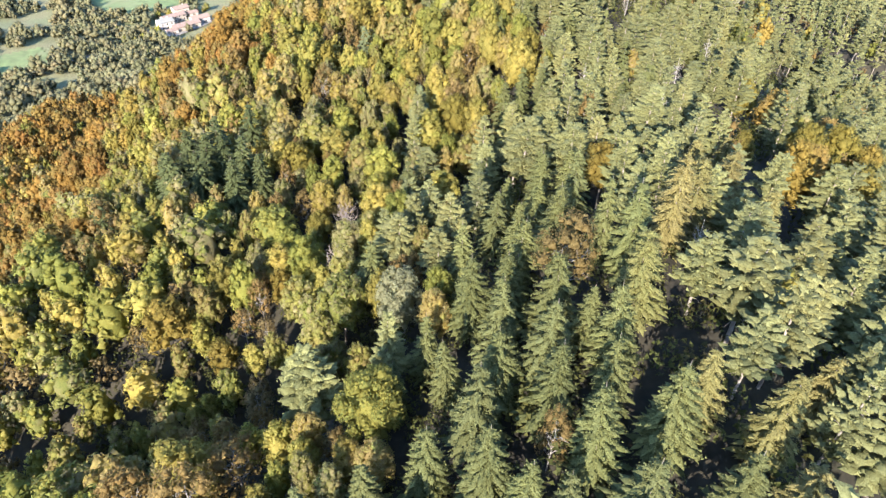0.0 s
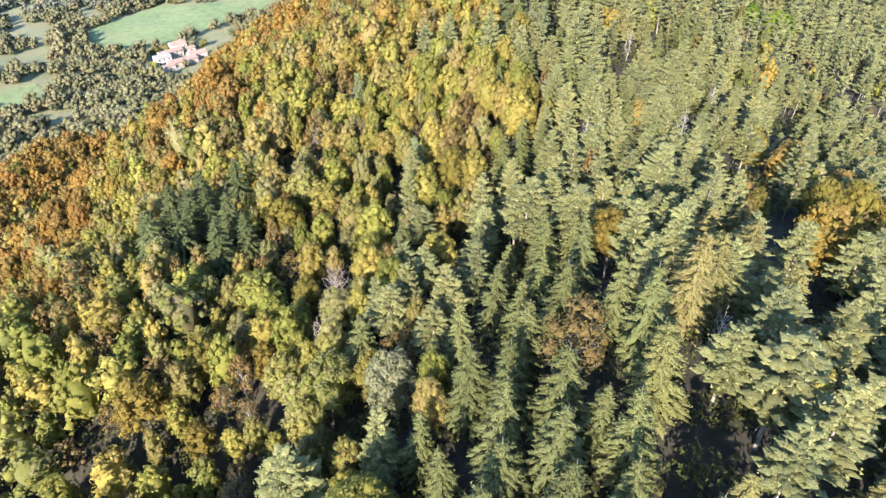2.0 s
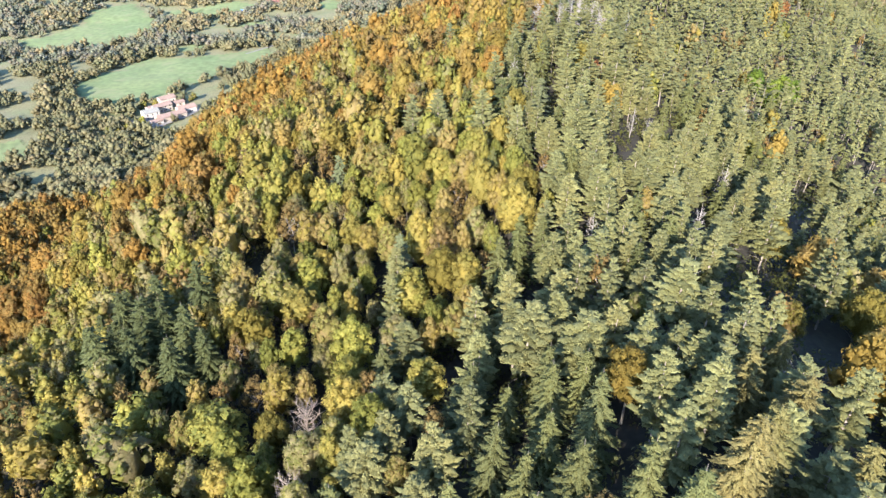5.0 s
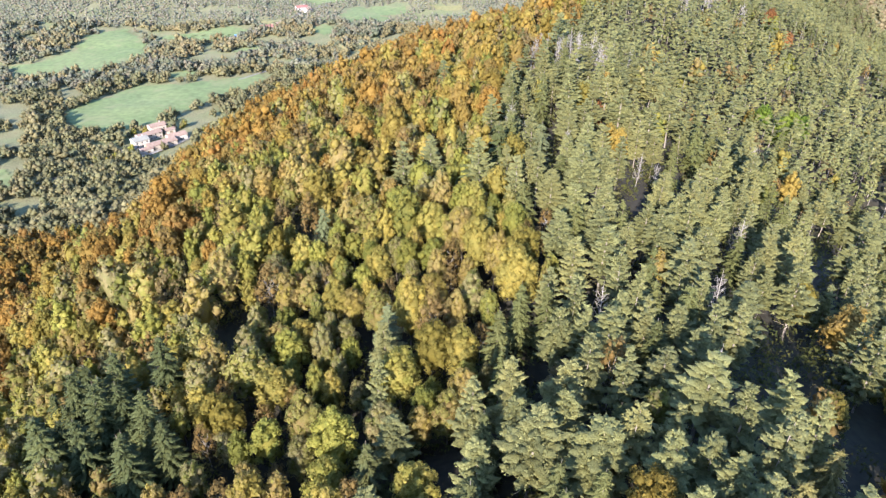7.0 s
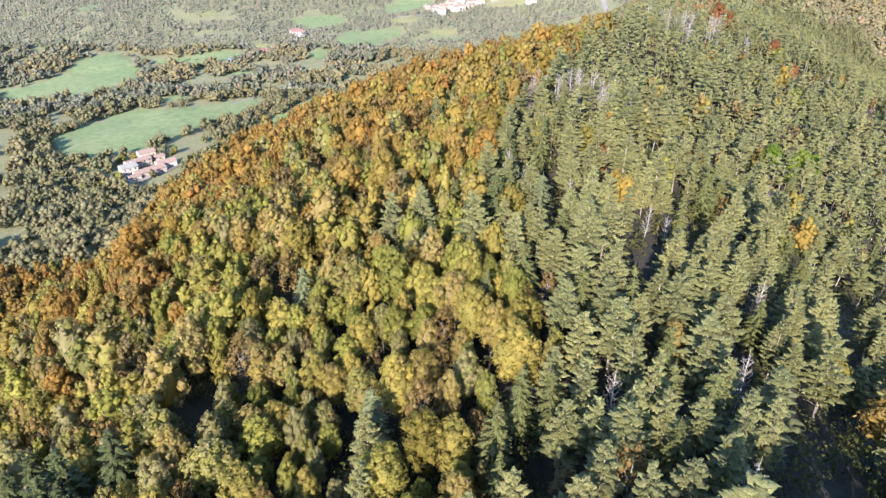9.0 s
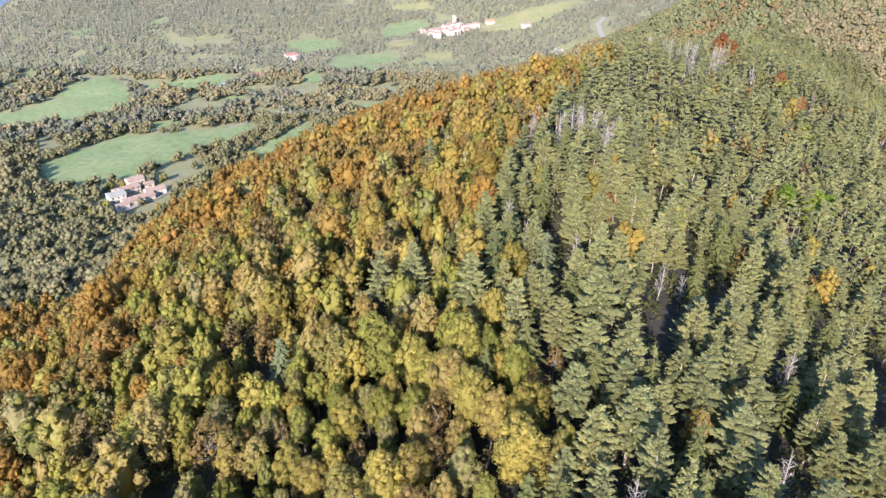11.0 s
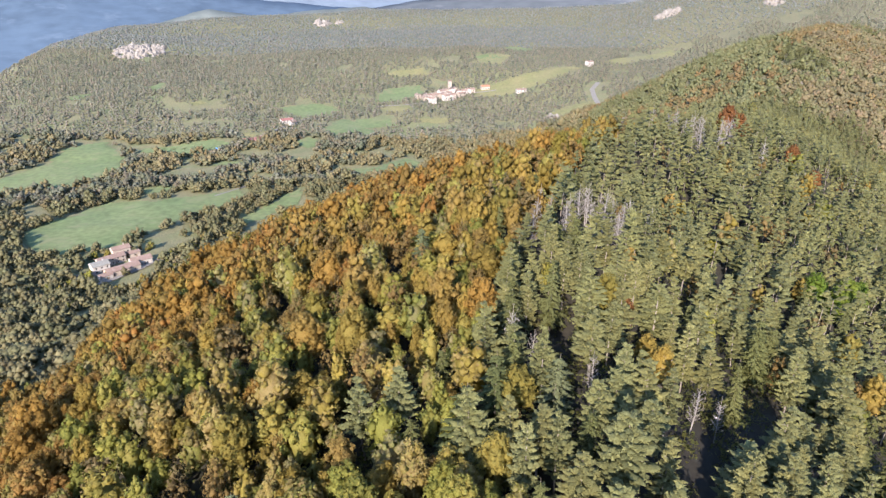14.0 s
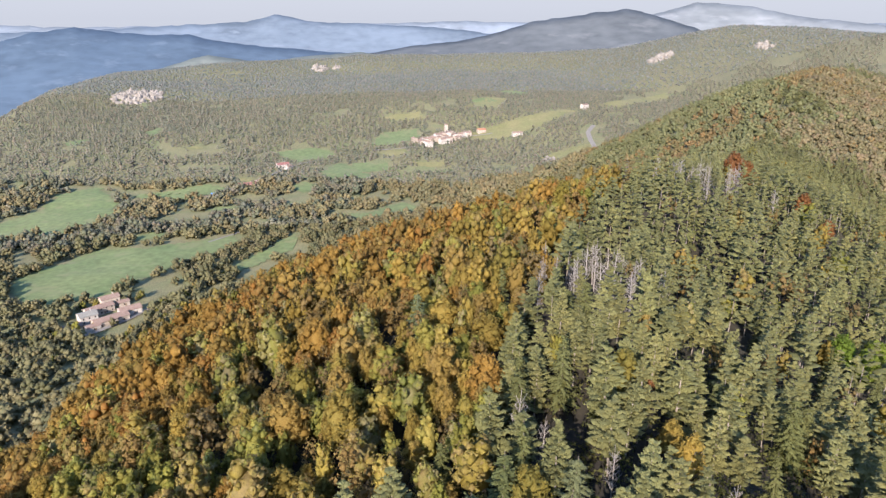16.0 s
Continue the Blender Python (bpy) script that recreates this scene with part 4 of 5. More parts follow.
def planted(x, y, r, rng, close=0.8, taken=()):
    """Picks places in turn, none nearer to another than their crowns allow."""
    cells, keep, step = {}, [], 2.2 * float(r.max())
    for k, (px, py, pr) in enumerate([*taken, *zip(x.tolist(), y.tolist(), r.tolist())]):
        cx, cy = int(px // step), int(py // step)
        if k >= len(taken) and any(math.hypot(px - qx, py - qy) < close * (pr + qr) for i in (-1, 0, 1) for j in (-1, 0, 1) for qx, qy, qr in cells.get((cx + i, cy + j), ())):
            continue
        cells.setdefault((cx, cy), []).append((px, py, pr))
        if k >= len(taken):
            keep.append(k - len(taken))
    return np.array(keep)


# dark gaps in the wood: x, y, reach
CLEARINGS = [(44, 100, 7), (52, 106, 7), (57, 114, 6), (50, 119, 5), (52, 128, 5), (53, 136, 5), (54, 144, 5), (75, 141, 6), (59, 121, 5), (84, 131, 6), (68, 126, 5), (45, 68, 5), (19, 58, 3.5),
             (25, 160, 3), (27, 168, 3.5), (28, 176, 3), (28, 184, 4), (39, 147, 4.5), (40, 154, 5), (48, 160, 5), (49, 168, 6), (71, 159, 5), (38, 175, 5), (26, 46, 3.2), (22, 38, 3), (15, 52, 3.5),
             (17, 43, 3), (-48, 54, 3.5), (-61, 56, 3.5), (-20, 55, 4), (-10, 59, 3.5), (0, 40, 3.5), (34, 28, 4), (20, 30, 3), (88, 168, 5), (54, 196, 4), (57, 204, 5), (75, 162, 5)]
CLEARINGS += [(76, 227, 5), (28, 207, 4), (120, 249, 5), (-11, 107, 4), (-33, 100, 4), (-34, 135, 5), (3, 96, 4), (92, 190, 5), (66, 176, 4), (42, 50, 3)]


def in_clearing(x, y):
    hit = np.zeros(len(x), bool)
    for cx, cy, cr in CLEARINGS:
        hit |= np.hypot((x - cx), (y - cy) * .8) < cr
    return hit


# ---------------------------------------------------------------- the ridge wood
rng = np.random.default_rng(4)
n = 130000
tx, ty = rng.uniform(-330, 330, n), 12 + 548 * rng.random(n) ** 1.15
seen = np.abs(tx - 3) < 0.74 * (ty + 8) + 30
for poly in FIELDS:
    seen &= ~inside(poly, tx, ty)
seen &= ~((tx < -150) & (ground(tx, ty) < 24)) & ~((ground(tx, ty) < 40) & (ty > 330))
seen &= ~((value_noise(tx, ty, 12, 41) > np.where(ty < 190, .72, .79)) & (tx > np.interp(ty, EDGE_Y, EDGE_X)))     # gaps between the conifers
seen &= ~in_clearing(tx, ty)
tx, ty = tx[seen], ty[seen]
keep = in_sight(tx, ty, 14, EYES)
tx, ty = tx[keep], ty[keep]
kinds = near_kinds(tx, ty, rng)
needle = np.isin(kinds, (2, 3, 4, 9))
tight = np.interp(ty, [70, 130, 300], [1.0, .84, .80])
crown_r = np.where(needle, (2.1 + 1.5 * rng.random(len(tx)) ** 1.2) * tight, (1.6 + 2.5 * rng.random(len(tx)) ** 1.3) * np.interp(ty, [60, 200], [1.0, .88]))
room = crown_r * np.where(needle, np.where(kinds == 2, .90, .95) * np.interp(ty, [40, 70, 110], [1.1, 1.14, 1.0]) * np.where((ty > 112) & (ty < 195) & (tx > 24), 1.1, np.where(ty > 190, 1.1, 1.0)), np.interp(ty, [90, 160], [.86, .78]))
keep = planted(tx, ty, room, rng, .84, [(x, y, 2.9 * s) for _, x, y, s in STANDOUT])
tx, ty, kinds, crown_r, needle = tx[keep], ty[keep], kinds[keep], crown_r[keep], needle[keep]
size = crown_r / np.where(kinds == 2, 2.5, np.where(needle, 3.3, 3.0))
tall = np.where(needle, size ** -.62 * rng.uniform(.80, 1.14, len(tx)), size ** -.5 * rng.uniform(.74, 1.12, len(tx)))
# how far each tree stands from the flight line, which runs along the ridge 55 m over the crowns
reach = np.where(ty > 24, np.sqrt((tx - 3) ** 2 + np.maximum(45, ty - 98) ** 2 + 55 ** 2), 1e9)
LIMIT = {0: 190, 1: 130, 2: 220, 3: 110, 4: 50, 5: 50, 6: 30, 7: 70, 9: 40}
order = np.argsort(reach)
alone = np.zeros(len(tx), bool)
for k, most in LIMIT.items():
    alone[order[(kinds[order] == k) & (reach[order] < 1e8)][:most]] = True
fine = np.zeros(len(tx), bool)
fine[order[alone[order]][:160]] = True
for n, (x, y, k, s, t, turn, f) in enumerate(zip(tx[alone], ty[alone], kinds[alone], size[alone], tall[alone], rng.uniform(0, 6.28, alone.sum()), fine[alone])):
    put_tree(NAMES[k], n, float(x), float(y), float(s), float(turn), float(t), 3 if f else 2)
for n, (kind, x, y, s) in enumerate(STANDOUT):
    put_tree(kind, n, x, y, s, n * 1.7, 1.0, 3 if y < 140 else 2)
for k, label in ((0, "dense young broadleaf wood in olive and yellow-green"), (1, "rust-orange and golden beech wood on the ridge flank"), (2, "grey-green black pine wood on the ridge"),
                 (3, "spruces between the pines"), (4, "yellowing larches between the pines"), (5, "half-bare brown trees in the broadleaf wood"),
                 (6, "golden trees in the broadleaf wood"), (7, "tawny gold-brown broadleaf wood"), (9, "dark spruces")):
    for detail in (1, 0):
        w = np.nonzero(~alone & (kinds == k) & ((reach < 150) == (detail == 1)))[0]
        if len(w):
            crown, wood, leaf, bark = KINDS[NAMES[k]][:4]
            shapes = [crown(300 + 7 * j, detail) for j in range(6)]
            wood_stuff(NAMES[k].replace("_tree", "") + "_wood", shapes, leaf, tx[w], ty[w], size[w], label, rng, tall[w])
w = np.nonzero(~alone & np.isin(kinds, (2, 3, 4)))[0]
wood_stuff("pine_trunks", [tube([(0, 0, -1), (.1, .1, 4), (0, 0, 9.0)], [.20, .15, .05], 4)], BARK_PINE, tx[w], ty[w], size[w], "trunks of the farther pines", rng, tall[w])

# the same wood behind the way and beside it
bx, by = scattered(-330, 330, -170, 420, 5.3, rng, 1.2)
m = ~((np.abs(bx - 3) < 0.74 * (by + 8) + 31) & (by > 12)) & ~((bx < -150) & (ground(bx, by) < 24)) & ~((ground(bx, by) < 40) & (by > 330))
for poly in FIELDS:
    m &= ~inside(poly, bx, by)
bx, by = bx[m], by[m]
con = bx > np.interp(by, EDGE_Y, EDGE_X) + 14 * (rng.random(len(bx)) - .5)
wood_stuff("broadleaf_wood", [broadleaf_crown(1300 + j, 11.5, 3.9, 12, .5, 3, 0, low=.3, full=1.0) for j in range(5)], LEAF_MIXED, bx[~con], by[~con], rng.uniform(.75, 1.1, (~con).sum()),
           "olive broadleaf wood on the near ridge slope", rng)
wood_stuff("pine_wood", [skirts(1320 + j, 14, 3.2, 5, 6, .35, .5) for j in range(5)], NEEDLE_PINE, bx[con], by[con], rng.uniform(.7, 1.1, con.sum()),
           "pine wood on the near ridge slope", rng)

# undergrowth between the trees
ux, uy = rng.uniform(-130, 110, 3400), rng.uniform(18, 220, 3400)
m = (np.abs(ux - 3) < 0.74 * (uy + 8) + 5) & ((ux < np.interp(uy, EDGE_Y, EDGE_X)) | (rng.random(len(ux)) < .85))
ux, uy = ux[m], uy[m]
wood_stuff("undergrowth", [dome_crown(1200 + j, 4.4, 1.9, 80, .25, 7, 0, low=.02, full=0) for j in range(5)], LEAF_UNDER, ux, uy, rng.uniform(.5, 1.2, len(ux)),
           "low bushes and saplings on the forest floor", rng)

# ---------------------------------------------------------------- valley woods, hedges and far hills
def far_tree(seed, lobes, leaves, size_, radius=3.6):
    """A whole broadleaf crown at a distance: a few lobes and leaf clumps, 8 m high."""
    return (dome_crown(seed, 8.0, radius, leaves, size_, lobes, 0, low=.05, full=.86) if leaves else
            broadleaf_crown(seed, 8.0, radius, leaves, size_, lobes, 0, low=.15, full=1.0))


def wedge(x, y, margin=0.0):
    return np.abs(x - 5 + 0.045 * (y - 98)) < 0.70 * (y - 98) + margin


ROCKY = [(-628, 1705, 52, 82), (-300, 2410, 26, 40), (-248, 2425, 12, 22), (672, 1930, 26, 34), (885, 1807, 20, 30), (210, 1088, 11, 11)]


def open_land(x, y):
    hit = np.zeros(len(x), bool)
    for cx, cy, rx, ry in ROCKY:
        hit |= np.hypot((x - cx) / rx, (y - cy) / ry) < 1.05
    for poly in FIELDS:
        hit |= inside(poly, x, y)
    return hit


vx, vy = scattered(-700, 560, 250, 1000, 7.2, rng, 1.2)
m = wedge(vx, vy, 110) & ~open_land(vx, vy) & (np.hypot(vx, vy) > 300)
m &= ((vx < -150) & (ground(vx, vy) < 24)) | ((ground(vx, vy) < 40) & (vy > 330)) | (vy > 560)
m &= (value_noise(vx, vy, 34, 51) + .5 * value_noise(vx, vy, 11, 52) > np.interp(vy, [600, 900], [.62, .50])) | (ground(vx, vy) > 55)
vx, vy = vx[m], vy[m]
m = in_sight(vx, vy, 10, EYES[1:])
vx, vy = vx[m], vy[m]
valley_shapes = [far_tree(700 + j, 9, 70, .42, 3.9) for j in range(8)]
far_shapes = [far_tree(740 + j, 5, 26, .55, 4.0) for j in range(8)]
cut = value_noise(vx, vy, 60, 53) + rng.uniform(-.25, .25, len(vx))
vs_ = rng.uniform(.6, 1.25, len(vx)) + .6 * rng.random(len(vx)) ** 3
low_ = ground(vx, vy) <= 62
vx, vy, vs_, cut = vx[low_], vy[low_], vs_[low_], cut[low_]
close = np.hypot(vx, vy) < 800
tan_ = ((cut > .60) | (vx > -60)) & ~close
for w, name, leaf, shapes, label in ((close, "valley_wood", LEAF_VALE_HAZED, valley_shapes, "muted olive autumn woods round the farm meadows"),
                                     (~close & ~tan_, "valley_wood", LEAF_VALLEY_HAZED, far_shapes, "mixed autumn woods and hedgerows round the meadows"),
                                     (tan_, "valley_grove", LEAF_SPUR_HAZED, far_shapes, "yellowing groves among the valley woods")):
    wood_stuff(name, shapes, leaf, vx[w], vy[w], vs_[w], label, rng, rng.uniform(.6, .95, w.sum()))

# trees and bushes round the farm
farm_x, farm_y = [], []
for (ax, ay), (bx_, by_), wide, many in (((-200, 497), (-146, 600), 11, 95), ((-262, 548), (-226, 478), 12, 60), ((-196, 566), (-150, 668), 6, 45), ((-252, 572), (-205, 600), 4, 16), ((-243, 536), (-206, 548), 2.5, 9)):
    f = rng.random(many)
    farm_x += list(ax + f * (bx_ - ax) + wide * rng.normal(0, .6, many))
    farm_y += list(ay + f * (by_ - ay) + wide * rng.normal(0, .6, many))
farm_x, farm_y = np.array(farm_x), np.array(farm_y)
m = (np.hypot(farm_x + 222, (farm_y - 557)) > 19) | (farm_y < 545)
farm_x, farm_y = farm_x[m], farm_y[m]
bright = rng.random(len(farm_x)) < .3
wood_stuff("farm_trees", valley_shapes, LEAF_VALE_HAZED, farm_x[~bright], farm_y[~bright], rng.uniform(.4, 1.1, (~bright).sum()), "olive trees and hedge bushes round the farm", rng)
wood_stuff("farm_trees", valley_shapes, LEAF_MIXED, farm_x[bright], farm_y[bright], rng.uniform(.4, 1.0, bright.sum()), "yellow-green bushes round the farm", rng)

# the second ridge behind the pines: mixed scrub, beeches along the crest, thin pines
rx_, ry_ = scattered(60, 700, 400, 1000, 4.7, rng, 1.2)
m = wedge(rx_, ry_, 50) & (ground(rx_, ry_) > 62) & ~open_land(rx_, ry_)
rx_, ry_ = rx_[m], ry_[m]
m = in_sight(rx_, ry_, 10, EYES[1:])
rx_, ry_ = rx_[m], ry_[m]
crest_x = np.interp(ry_, [450, 570, 700, 770, 900], [185, 255, 345, 420, 620])
mood = value_noise(rx_, ry_, 46, 55) + .35 * (rng.random(len(rx_)) - .5)
right = rx_ > crest_x - 6
beech = (~right & (mood > .66)) | (np.abs(rx_ - crest_x) < 9) & (mood > .4) | (right & (mood > .95))
thin = right & (mood < .24) & ~beech
dry = right & ~beech & ~thin & (mood > .42)
green = ~(beech | thin | dry)
rs_ = rng.uniform(.55, 1.05, len(rx_))
for w, name, leaf, shapes, label in ((dry, "dry_slope_scrub", LEAF_DRY, far_shapes, "dry tan scrub on the far ridge"), (green, "far_ridge_wood", LEAF_SCRUB, far_shapes, "soft olive-green wood on the far ridge"),
                                     (beech, "far_beech_wood", LEAF_CREST, far_shapes, "tawny beeches along the far crest"),
                                     (thin, "far_pine_wood", NEEDLE_PINE, [pine_crown(760 + j, 0) for j in range(4)], "thin pines on the far ridge")):
    wood_stuff(name, shapes, leaf, rx_[w], ry_[w], rs_[w], label, rng, rng.uniform(.6, .95, w.sum()))

hx, hy = scattered(-1250, 1150, 1000, 1700, 7.2, rng, 1.3)
m = wedge(hx, hy, 60) & ~open_land(hx, hy) & (value_noise(hx, hy, 45, 61) + .35 * value_noise(hx, hy, 17, 62) > .34)
hx, hy = hx[m], hy[m]
m = in_sight(hx, hy, 10, EYES[2:])
hx, hy = hx[m], hy[m]
wood_stuff("far_wood", [far_tree(800 + j, 2, 0, 0, 3.4) for j in range(6)], LEAF_MIDWAY_HAZED, hx, hy, rng.uniform(.7, 1.3, len(hx)), "far mixed woods behind the village", rng, rng.uniform(.4, .7, len(hx)))

hx, hy = scattered(-2100, 2000, 1700, 2900, 8.6, rng, 1.4)
m = wedge(hx, hy, 80) & ~open_land(hx, hy) & (value_noise(hx, hy, 90, 63) > .08)
hx, hy = hx[m], hy[m]
m = in_sight(hx, hy, 12, EYES[2:])
hx, hy = hx[m], hy[m]
wood_stuff("hill_wood", [far_tree(900 + j, 1, 0, 0, 4.6) for j in range(6)], LEAF_HILL_HAZED, hx, hy, rng.uniform(.7, 1.3, len(hx)),
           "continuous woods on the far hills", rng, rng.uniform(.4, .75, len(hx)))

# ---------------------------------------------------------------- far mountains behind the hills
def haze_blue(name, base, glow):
    """Distance: woods and fields, kilometres of hazy air put into colour and glow."""
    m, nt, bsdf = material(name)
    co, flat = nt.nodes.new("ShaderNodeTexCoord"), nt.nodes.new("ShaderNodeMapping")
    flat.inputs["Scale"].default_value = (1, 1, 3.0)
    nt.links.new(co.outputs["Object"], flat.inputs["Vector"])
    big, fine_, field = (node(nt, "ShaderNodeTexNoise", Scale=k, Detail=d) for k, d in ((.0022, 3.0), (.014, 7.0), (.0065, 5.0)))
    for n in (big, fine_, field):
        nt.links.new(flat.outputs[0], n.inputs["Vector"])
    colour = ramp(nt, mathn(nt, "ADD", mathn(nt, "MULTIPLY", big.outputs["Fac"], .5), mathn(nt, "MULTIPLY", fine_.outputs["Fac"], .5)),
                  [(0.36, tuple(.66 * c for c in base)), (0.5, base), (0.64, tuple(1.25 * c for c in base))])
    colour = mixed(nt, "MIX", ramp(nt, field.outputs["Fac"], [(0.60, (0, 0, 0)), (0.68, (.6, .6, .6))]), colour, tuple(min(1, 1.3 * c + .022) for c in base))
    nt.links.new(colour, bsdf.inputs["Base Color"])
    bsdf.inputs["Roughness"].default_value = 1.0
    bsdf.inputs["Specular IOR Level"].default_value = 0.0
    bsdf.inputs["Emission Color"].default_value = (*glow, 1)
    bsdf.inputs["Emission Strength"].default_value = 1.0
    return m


def haze_sky():
    """Pale sky low over the horizon, bluer higher up."""
    m, nt, bsdf = material("low_sky")
    sep, co, up = nt.nodes.new("ShaderNodeSeparateXYZ"), nt.nodes.new("ShaderNodeTexCoord"), nt.nodes.new("ShaderNodeMapRange")
    nt.links.new(co.outputs["Object"], sep.inputs[0])
    up.inputs["From Min"].default_value, up.inputs["From Max"].default_value = 180.0, 700.0
    nt.links.new(sep.outputs["Z"], up.inputs["Value"])
    nt.links.new(ramp(nt, up.outputs[0], [(0.0, (.186, .214, .252)), (0.35, (.200, .230, .268)), (1.0, (.160, .206, .284))]), bsdf.inputs["Emission Color"])
    bsdf.inputs["Base Color"].default_value, bsdf.inputs["Specular IOR Level"].default_value, bsdf.inputs["Roughness"].default_value = (0, 0, 0, 1), 0.0, 1.0
    bsdf.inputs["Emission Strength"].default_value = 1.0
    return m


def far_mountain(name, distance, crest, foot, mat, label, rough=0.08, depth=500):
    """A mountain chain at that distance: crest as bearing and height in degrees, falling to foot (degrees) in front."""
    b = np.linspace(crest[0][0], crest[-1][0], 110)
    e = np.interp(b, [c[0] for c in crest], [c[1] for c in crest])
    e = e + rough * (value_noise(b * 10, b * 0, 6, 71) - .5) + rough * (value_noise(b * 10, b * 0, 19, 72) - .5)
    rows = []
    for f in np.linspace(0, 1, 9):
        d = distance - depth * (1 - f)
        el = foot + (e - foot) * f ** .8 + .5 * rough * (1 - f) * f * 4 * (value_noise(b * 6, b * 0 + f * 60, 12, 73) - .5)
        rows.append(np.stack([5 + d * np.sin(np.radians(b)), 98 + d * np.cos(np.radians(b)), 204.8 + d * np.tan(np.radians(el))], 1))
    back = rows[-1].copy()
    back[:, :2] = 98 * np.array([0, 1]) + (back[:, :2] - 98 * np.array([0, 1])) * 1.04
    back[:, 2] -= 260
    rows.append(back)
    v = np.concatenate(rows)
    n = len(b)
    a = (np.arange(len(rows) - 1)[:, None] * n + np.arange(n - 1)[None]).ravel()
    f = np.concatenate([np.stack([a, a + 1, a + 1 + n], 1), np.stack([a, a + 1 + n, a + n], 1)])
    return tagged(new(name, mesh_from(name, v, f, mat, smooth=True)), label, "backdrop", kind="structure")


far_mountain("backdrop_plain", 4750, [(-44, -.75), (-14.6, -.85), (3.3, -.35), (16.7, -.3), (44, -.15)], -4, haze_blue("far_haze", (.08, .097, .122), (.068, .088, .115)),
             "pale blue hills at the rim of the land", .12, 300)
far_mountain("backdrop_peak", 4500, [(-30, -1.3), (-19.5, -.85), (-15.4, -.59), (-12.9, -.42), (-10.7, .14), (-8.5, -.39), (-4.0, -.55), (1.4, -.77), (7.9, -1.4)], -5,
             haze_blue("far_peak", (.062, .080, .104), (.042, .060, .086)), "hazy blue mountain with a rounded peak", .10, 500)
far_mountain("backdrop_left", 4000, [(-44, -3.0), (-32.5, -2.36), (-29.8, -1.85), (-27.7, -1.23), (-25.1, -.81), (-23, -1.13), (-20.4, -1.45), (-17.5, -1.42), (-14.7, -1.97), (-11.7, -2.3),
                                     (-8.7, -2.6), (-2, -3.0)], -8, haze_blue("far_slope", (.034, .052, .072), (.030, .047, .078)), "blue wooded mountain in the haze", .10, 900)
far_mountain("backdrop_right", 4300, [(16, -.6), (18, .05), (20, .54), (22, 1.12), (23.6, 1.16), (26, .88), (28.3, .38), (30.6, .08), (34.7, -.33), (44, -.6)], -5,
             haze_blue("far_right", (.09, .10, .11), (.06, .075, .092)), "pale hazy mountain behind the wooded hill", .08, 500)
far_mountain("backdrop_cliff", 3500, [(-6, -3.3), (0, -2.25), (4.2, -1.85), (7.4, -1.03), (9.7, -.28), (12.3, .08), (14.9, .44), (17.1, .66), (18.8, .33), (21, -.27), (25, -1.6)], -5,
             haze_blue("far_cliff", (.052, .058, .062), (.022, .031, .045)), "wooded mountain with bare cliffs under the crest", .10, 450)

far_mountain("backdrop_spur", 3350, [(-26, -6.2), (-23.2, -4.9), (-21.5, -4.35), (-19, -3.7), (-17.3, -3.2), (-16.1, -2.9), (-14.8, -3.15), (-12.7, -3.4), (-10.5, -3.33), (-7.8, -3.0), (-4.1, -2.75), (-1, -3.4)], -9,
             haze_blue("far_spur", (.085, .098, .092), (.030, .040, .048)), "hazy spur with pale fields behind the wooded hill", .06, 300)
far_mountain("backdrop_sky", 4920, [(-46, 6.0), (0, 6.0), (46, 6.0)], -2.0, haze_sky(), "pale hazy sky above the horizon", 0.0, 10)

# ---------------------------------------------------------------- roads, yard and rocks
def road(points, width, mat, label, name="road"):
    """A strip along points, laid over the land."""
    p = np.array(points, float)
    s = np.concatenate([[0], np.cumsum(np.hypot(*np.diff(p, axis=0).T))])
    u = np.arange(0, s[-1], 3.0)
    x, y = np.interp(u, s, p[:, 0]), np.interp(u, s, p[:, 1])
    dx, dy = np.gradient(x), np.gradient(y)
    n = np.hypot(dx, dy) + 1e-9
    rows = []
    for k in (-1, -.4, .4, 1):
        ox, oy = x - dy / n * width / 2 * k, y + dx / n * width / 2 * k
        rows.append(np.stack([ox, oy, ground_sheet(ox, oy) + .8 + (.1 if abs(k) < 1 else 0)], 1))
    v, m = np.concatenate(rows), len(u)
    a = (np.arange(3)[:, None] * m + np.arange(m - 1)[None]).ravel()
    f = np.concatenate([np.stack([a, a + 1, a + 1 + m], 1), np.stack([a, a + 1 + m, a + m], 1)])
    return tagged(new(name, mesh_from(name, v, f, mat, smooth=True)), label, "road", kind="structure")


road([(-300, 440), (-275, 478), (-254, 515), (-243, 530), (-222, 531), (-206, 556), (-192, 590), (-178, 612), (-150, 656)], 4.5, GRAVEL, "pale gravel lane past the farm")
road([(330, 1290), (306, 1237), (297, 1180), (292, 1130), (300, 1080)], 8, GRAVEL, "pale gravel road over the spur")
road([(-60, 1195), (-10, 1200), (30, 1225), (55, 1270), (90, 1290), (150, 1300)], 5, GRAVEL, "village lane")
road([(-240, 960), (-212, 975), (-196, 1020), (-180, 1075), (-150, 1120)], 5, GRAVEL, "lane between the red-roofed houses")
road([(-200, 742), (-165, 800), (-120, 812), (-100, 800)], 2.6, GRAVEL, "farm track through the hedges")


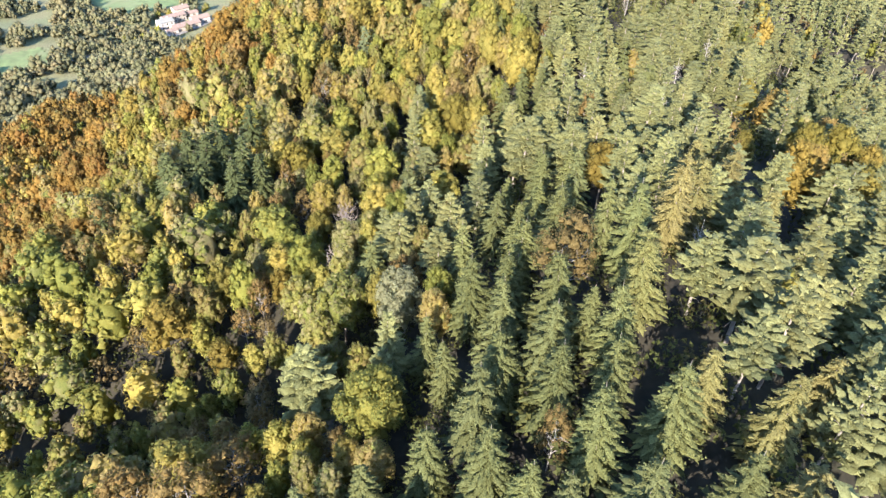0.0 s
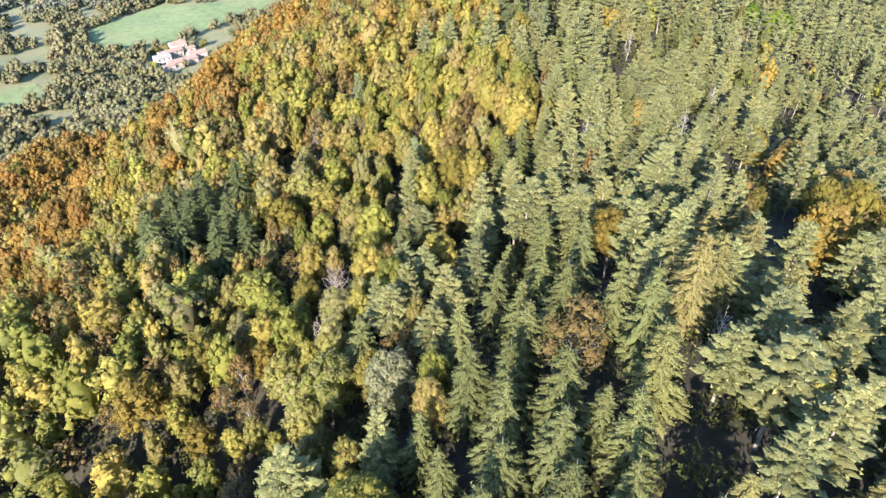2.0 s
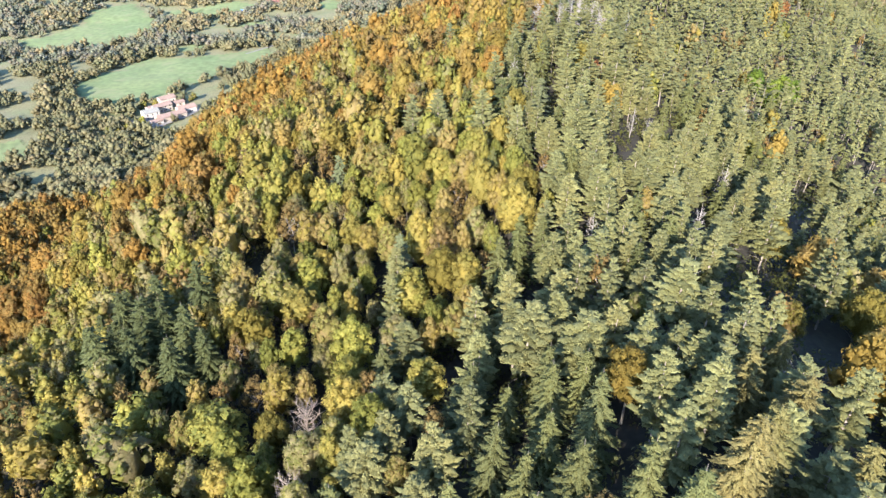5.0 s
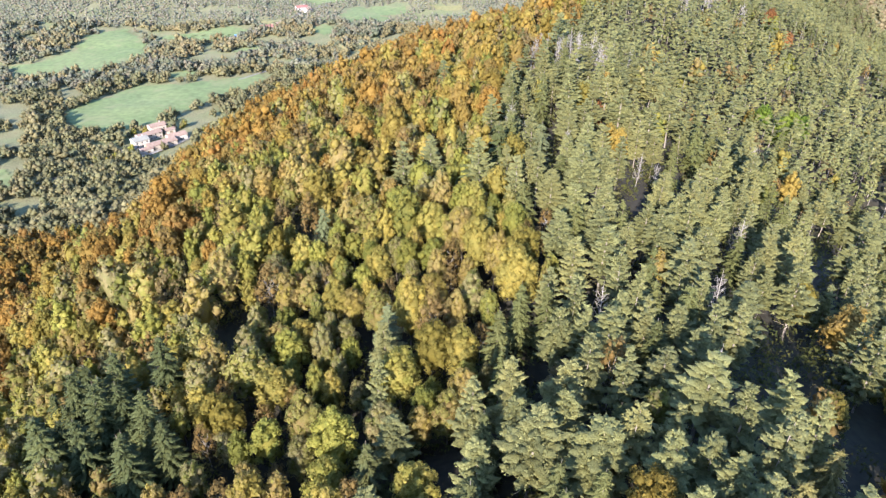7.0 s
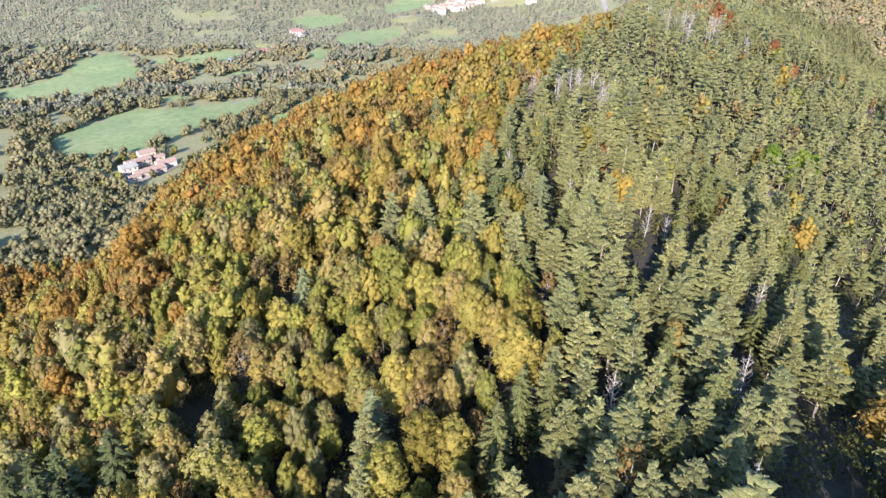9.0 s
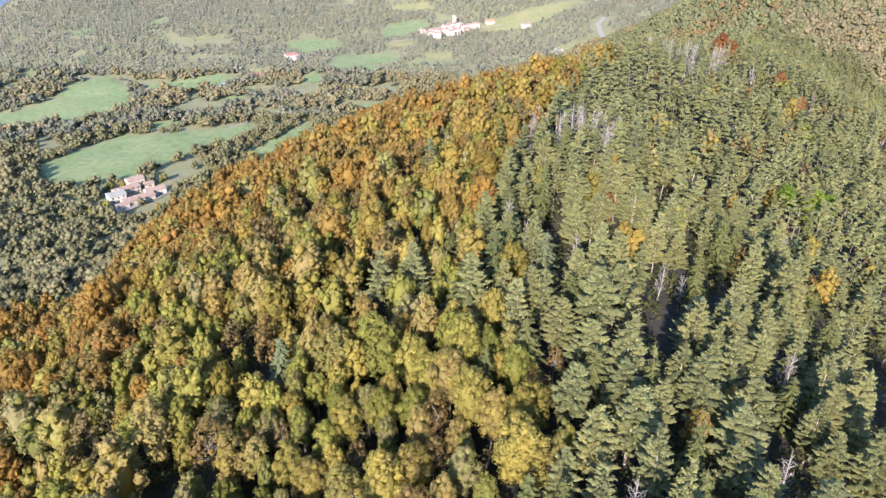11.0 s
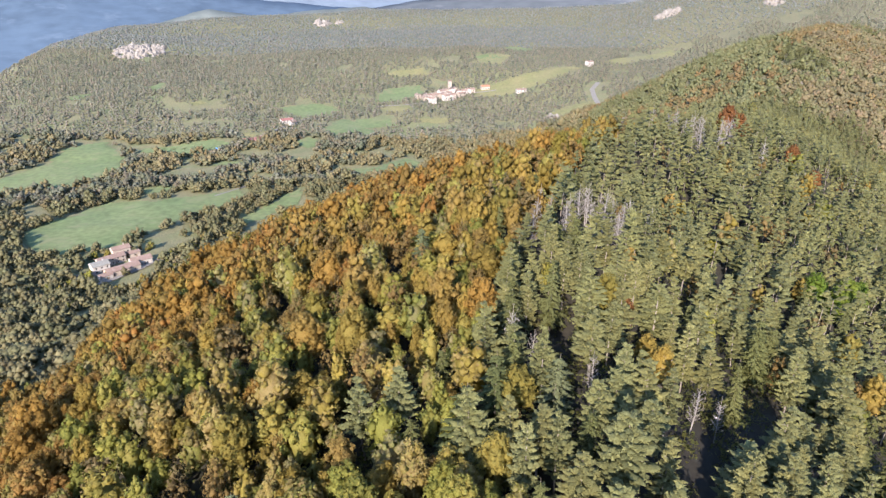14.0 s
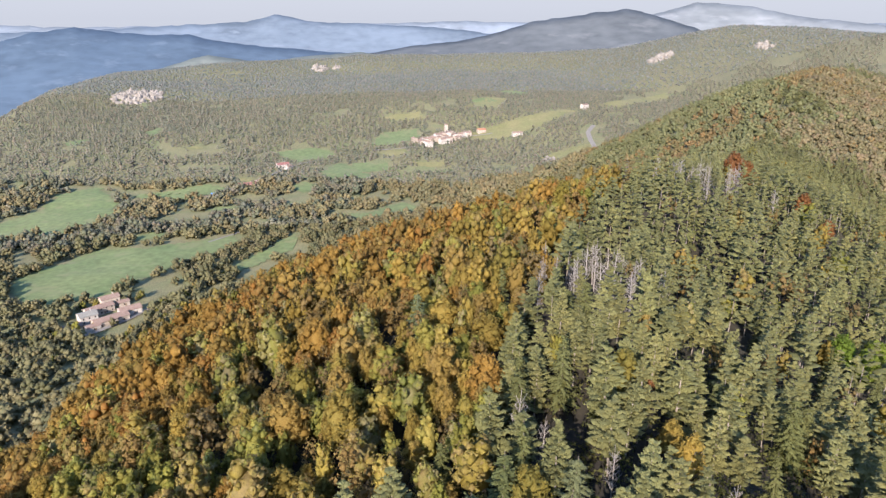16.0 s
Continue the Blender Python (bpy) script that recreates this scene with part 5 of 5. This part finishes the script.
def boulder_field(cx, cy, rx, ry, count, size_, label, seed):
    """Broken pale rock: many blocks on the slope."""
    r_ = np.random.default_rng(seed)
    a, d = r_.uniform(0, 6.28, count), np.sqrt(r_.random(count))
    x, y = cx + np.cos(a) * d * rx, cy + np.sin(a) * d * ry
    v0, f0 = BALLS[1]
    v, f = joined([(v0 * r_.uniform(.6, 1.35, (len(v0), 1)) * size_ * r_.uniform(.4, 1.4) * np.array([1, 1, r_.uniform(.6, 1.3)]) + (px, py, pz), f0)
                   for px, py, pz in zip(x, y, ground_sheet(x, y))])
    return tagged(new("rock_face", mesh_from("rock_face", v, f, ROCK)), label, "rock", kind="stuff")


boulder_field(-628, 1705, 52, 82, 300, 5.2, "pale broken limestone scree on the far hill", 1)
boulder_field(-300, 2410, 26, 40, 60, 8, "pale crags under the far crest", 2)
boulder_field(-248, 2425, 12, 22, 24, 6, "pale crags under the far crest", 3)
boulder_field(672, 1930, 26, 34, 60, 8, "grey crag in the far woods", 4)
boulder_field(310, 613, 8, 12, 18, 1.2, "bare pale rock on the dry slope", 5)
boulder_field(885, 1807, 20, 30, 30, 6, "grey crag in the far woods", 6)
boulder_field(210, 1088, 9, 9, 26, 3.0, "heap of pale earth and stone by the road", 7)

# ---------------------------------------------------------------- houses
def slab(bm, corners, thick):
    """A plate from four corners, thickened upwards."""
    lo = [bm.verts.new(c) for c in corners]
    hi = [bm.verts.new((x, y, z + thick)) for x, y, z in corners]
    bm.faces.new(lo[::-1])
    bm.faces.new(hi)
    for k in range(4):
        j = (k + 1) % 4
        bm.faces.new((lo[k], lo[j], hi[j], hi[k]))


def box_bm(bm, x0, x1, y0, y1, z0, z1):
    slab(bm, [(x0, y0, z0), (x1, y0, z0), (x1, y1, z0), (x0, y1, z0)], z1 - z0)


def house(name, x, y, long, wide, wall_h, pitch, turn, wall_mat, roof_mat, label, category="house", openings=3, chimney=True, group=""):
    """A gabled house: walls, two roof planes, chimney, windows and a door, each a part."""
    root = tagged(new(name), label, category, group)
    root.matrix_basis = pose(x, y, float(ground_sheet(x, y)) + .2, 0, 0, turn)
    l, w, ridge = long / 2, wide / 2, wall_h + pitch * wide / 2
    bm = bmesh.new()
    prof = [(-w, -1.5), (w, -1.5), (w, wall_h), (0, ridge), (-w, wall_h)]
    ends = [[bm.verts.new((sx, py, pz)) for py, pz in prof] for sx in (-l, l)]
    bm.faces.new(ends[0])
    bm.faces.new(ends[1][::-1])
    for k in range(5):
        j = (k + 1) % 5
        bm.faces.new((ends[0][k], ends[0][j], ends[1][j], ends[1][k]))
    part("wall", from_bm("wall", bm, wall_mat), root)
    for side in (-1, 1):
        bm = bmesh.new()
        o, drop = w + .5, .5 * pitch
        slab(bm, [(-l - .5, side * o, wall_h - drop + .05), (l + .5, side * o, wall_h - drop + .05), (l + .5, 0, ridge + .05), (-l - .5, 0, ridge + .05)], .22)
        part("roof", from_bm("roof", bm, roof_mat), root)
    if chimney:
        bm = bmesh.new()
        box_bm(bm, l * .4, l * .4 + .8, -.4, .4, ridge - 1, ridge + 1.1)
        box_bm(bm, l * .4 - .12, l * .4 + .92, -.52, .52, ridge + 1.1, ridge + 1.3)
        part("chimney", from_bm("chimney", bm, wall_mat), root)
    for side in (-1, 1):
        for k in range(openings):
            px = -l + long * (k + .5) / openings
            for z in ((.9, 3.7) if wall_h > 5 else (.9,)):
                bm = bmesh.new()
                box_bm(bm, px - .5, px + .5, side * w - .06, side * w + .06, z, z + 1.4)
                part("window", from_bm("window", bm, DARK_GLASS), root)
    bm = bmesh.new()
    box_bm(bm, -.6 + l * .25, .6 + l * .25, -w - .08, -w + .08, -.2, 2.1)
    part("door", from_bm("door", bm, WOOD), root)
    return root


FARM = "farm buildings in the valley"
house("farmhouse", -228.5, 581, 13, 8, 7.0, .42, 42, PLASTER, ROOF_TILE, "tall plastered farmhouse with a clay tile roof", group=FARM)
house("farm_wing", -231, 568, 20, 8, 5.2, .38, 48, PLASTER, ROOF_TILE, "long farm wing with a faded clay tile roof", group=FARM, openings=5)
house("farmhouse", -233.5, 554.5, 12, 10, 6.0, .36, 42, WHITE_WALL, ROOF_GREEN, "white farmhouse with a weathered grey-green roof", group=FARM)
house("shed", -238.5, 541, 12, 8, 3.0, .30, 42, WHITE_WALL, ROOF_TILE, "low white shed with a pale tile roof", "shed", 2, False, FARM)
house("barn", -216, 552, 24, 9, 4.0, .40, 46, PLASTER, ROOF_TILE, "long low barn with a clay tile roof", "barn", 3, False, FARM)
house("barn", -208.5, 568, 15, 9, 4.4, .40, 40, WHITE_WALL, ROOF_TILE, "barn with a white gable and clay tile roof", "barn", 2, False, FARM)
house("shed", -223.5, 540, 9, 6, 3.4, .35, 46, WHITE_WALL, ROOF_TILE, "small white outbuilding beside the barn", "shed", 1, False, FARM)
house("shed", -219, 582, 8, 6, 3.2, .35, 42, PLASTER, ROOF_TILE, "small tiled shed beside the farmhouse", "shed", 1, False, FARM)
VILLAGE = "houses of the far village"
r_ = np.random.default_rng(12)
for k in range(22):
    u = k / 21
    x, y = 12 + 92 * u + r_.uniform(-8, 8), 1232 + 75 * u + r_.uniform(-30, 22)
    house("village_house", x, y, r_.uniform(9, 16), r_.uniform(7, 10), r_.uniform(5.2, 8.5), r_.uniform(.34, .46), r_.choice((12, 38, 100, 128)) + r_.uniform(-6, 6),
          (PLASTER, WHITE_WALL)[k % 2], ROOF_TILE, ("pale plastered village house with a tile roof", "whitewashed village house with a tile roof")[k % 2], group=VILLAGE, openings=2)
house("church_tower", 66, 1318, 5.5, 5.5, 15, .45, 20, PLASTER, ROOF_TILE, "square stone bell tower in the village", "tower", 1, False)
house("house", 130, 1312, 15, 10, 5.0, .5, 15, PLASTER, ROOF_ORANGE, "house with a bright orange tile roof in a field")
house("house", 188, 1262, 17, 9, 5.5, .38, 10, WHITE_WALL, ROOF_TILE, "white house with a tile roof beside the field")
house("house", 351, 1448, 14, 10, 8.0, .35, 30, WHITE_WALL, ROOF_TILE, "tall white house on the spur by the road")
house("house", -214, 972, 22, 10, 4.5, .4, 25, PLASTER, ROOF_RED, "long house with a red tile roof among hedges")
house("house", -186, 1076, 17, 10, 5.5, .42, 30, WHITE_WALL, ROOF_RED, "white house with a red tile roof")
house("house", -176, 1066, 10, 8, 4.5, .42, 60, WHITE_WALL, ROOF_TILE, "small white house beside a red-roofed one")
house("barn", -202, 990, 12, 8, 4.0, .4, 60, PLASTER, ROOF_TILE, "small tiled barn beside the red-roofed house", "barn", 1, False)
house("shed", -245, 936, 12, 7, 3.2, .25, 20, WHITE_WALL, ROOF_BLUE, "shed under a bright blue sheet roof", "shed", 1, False)
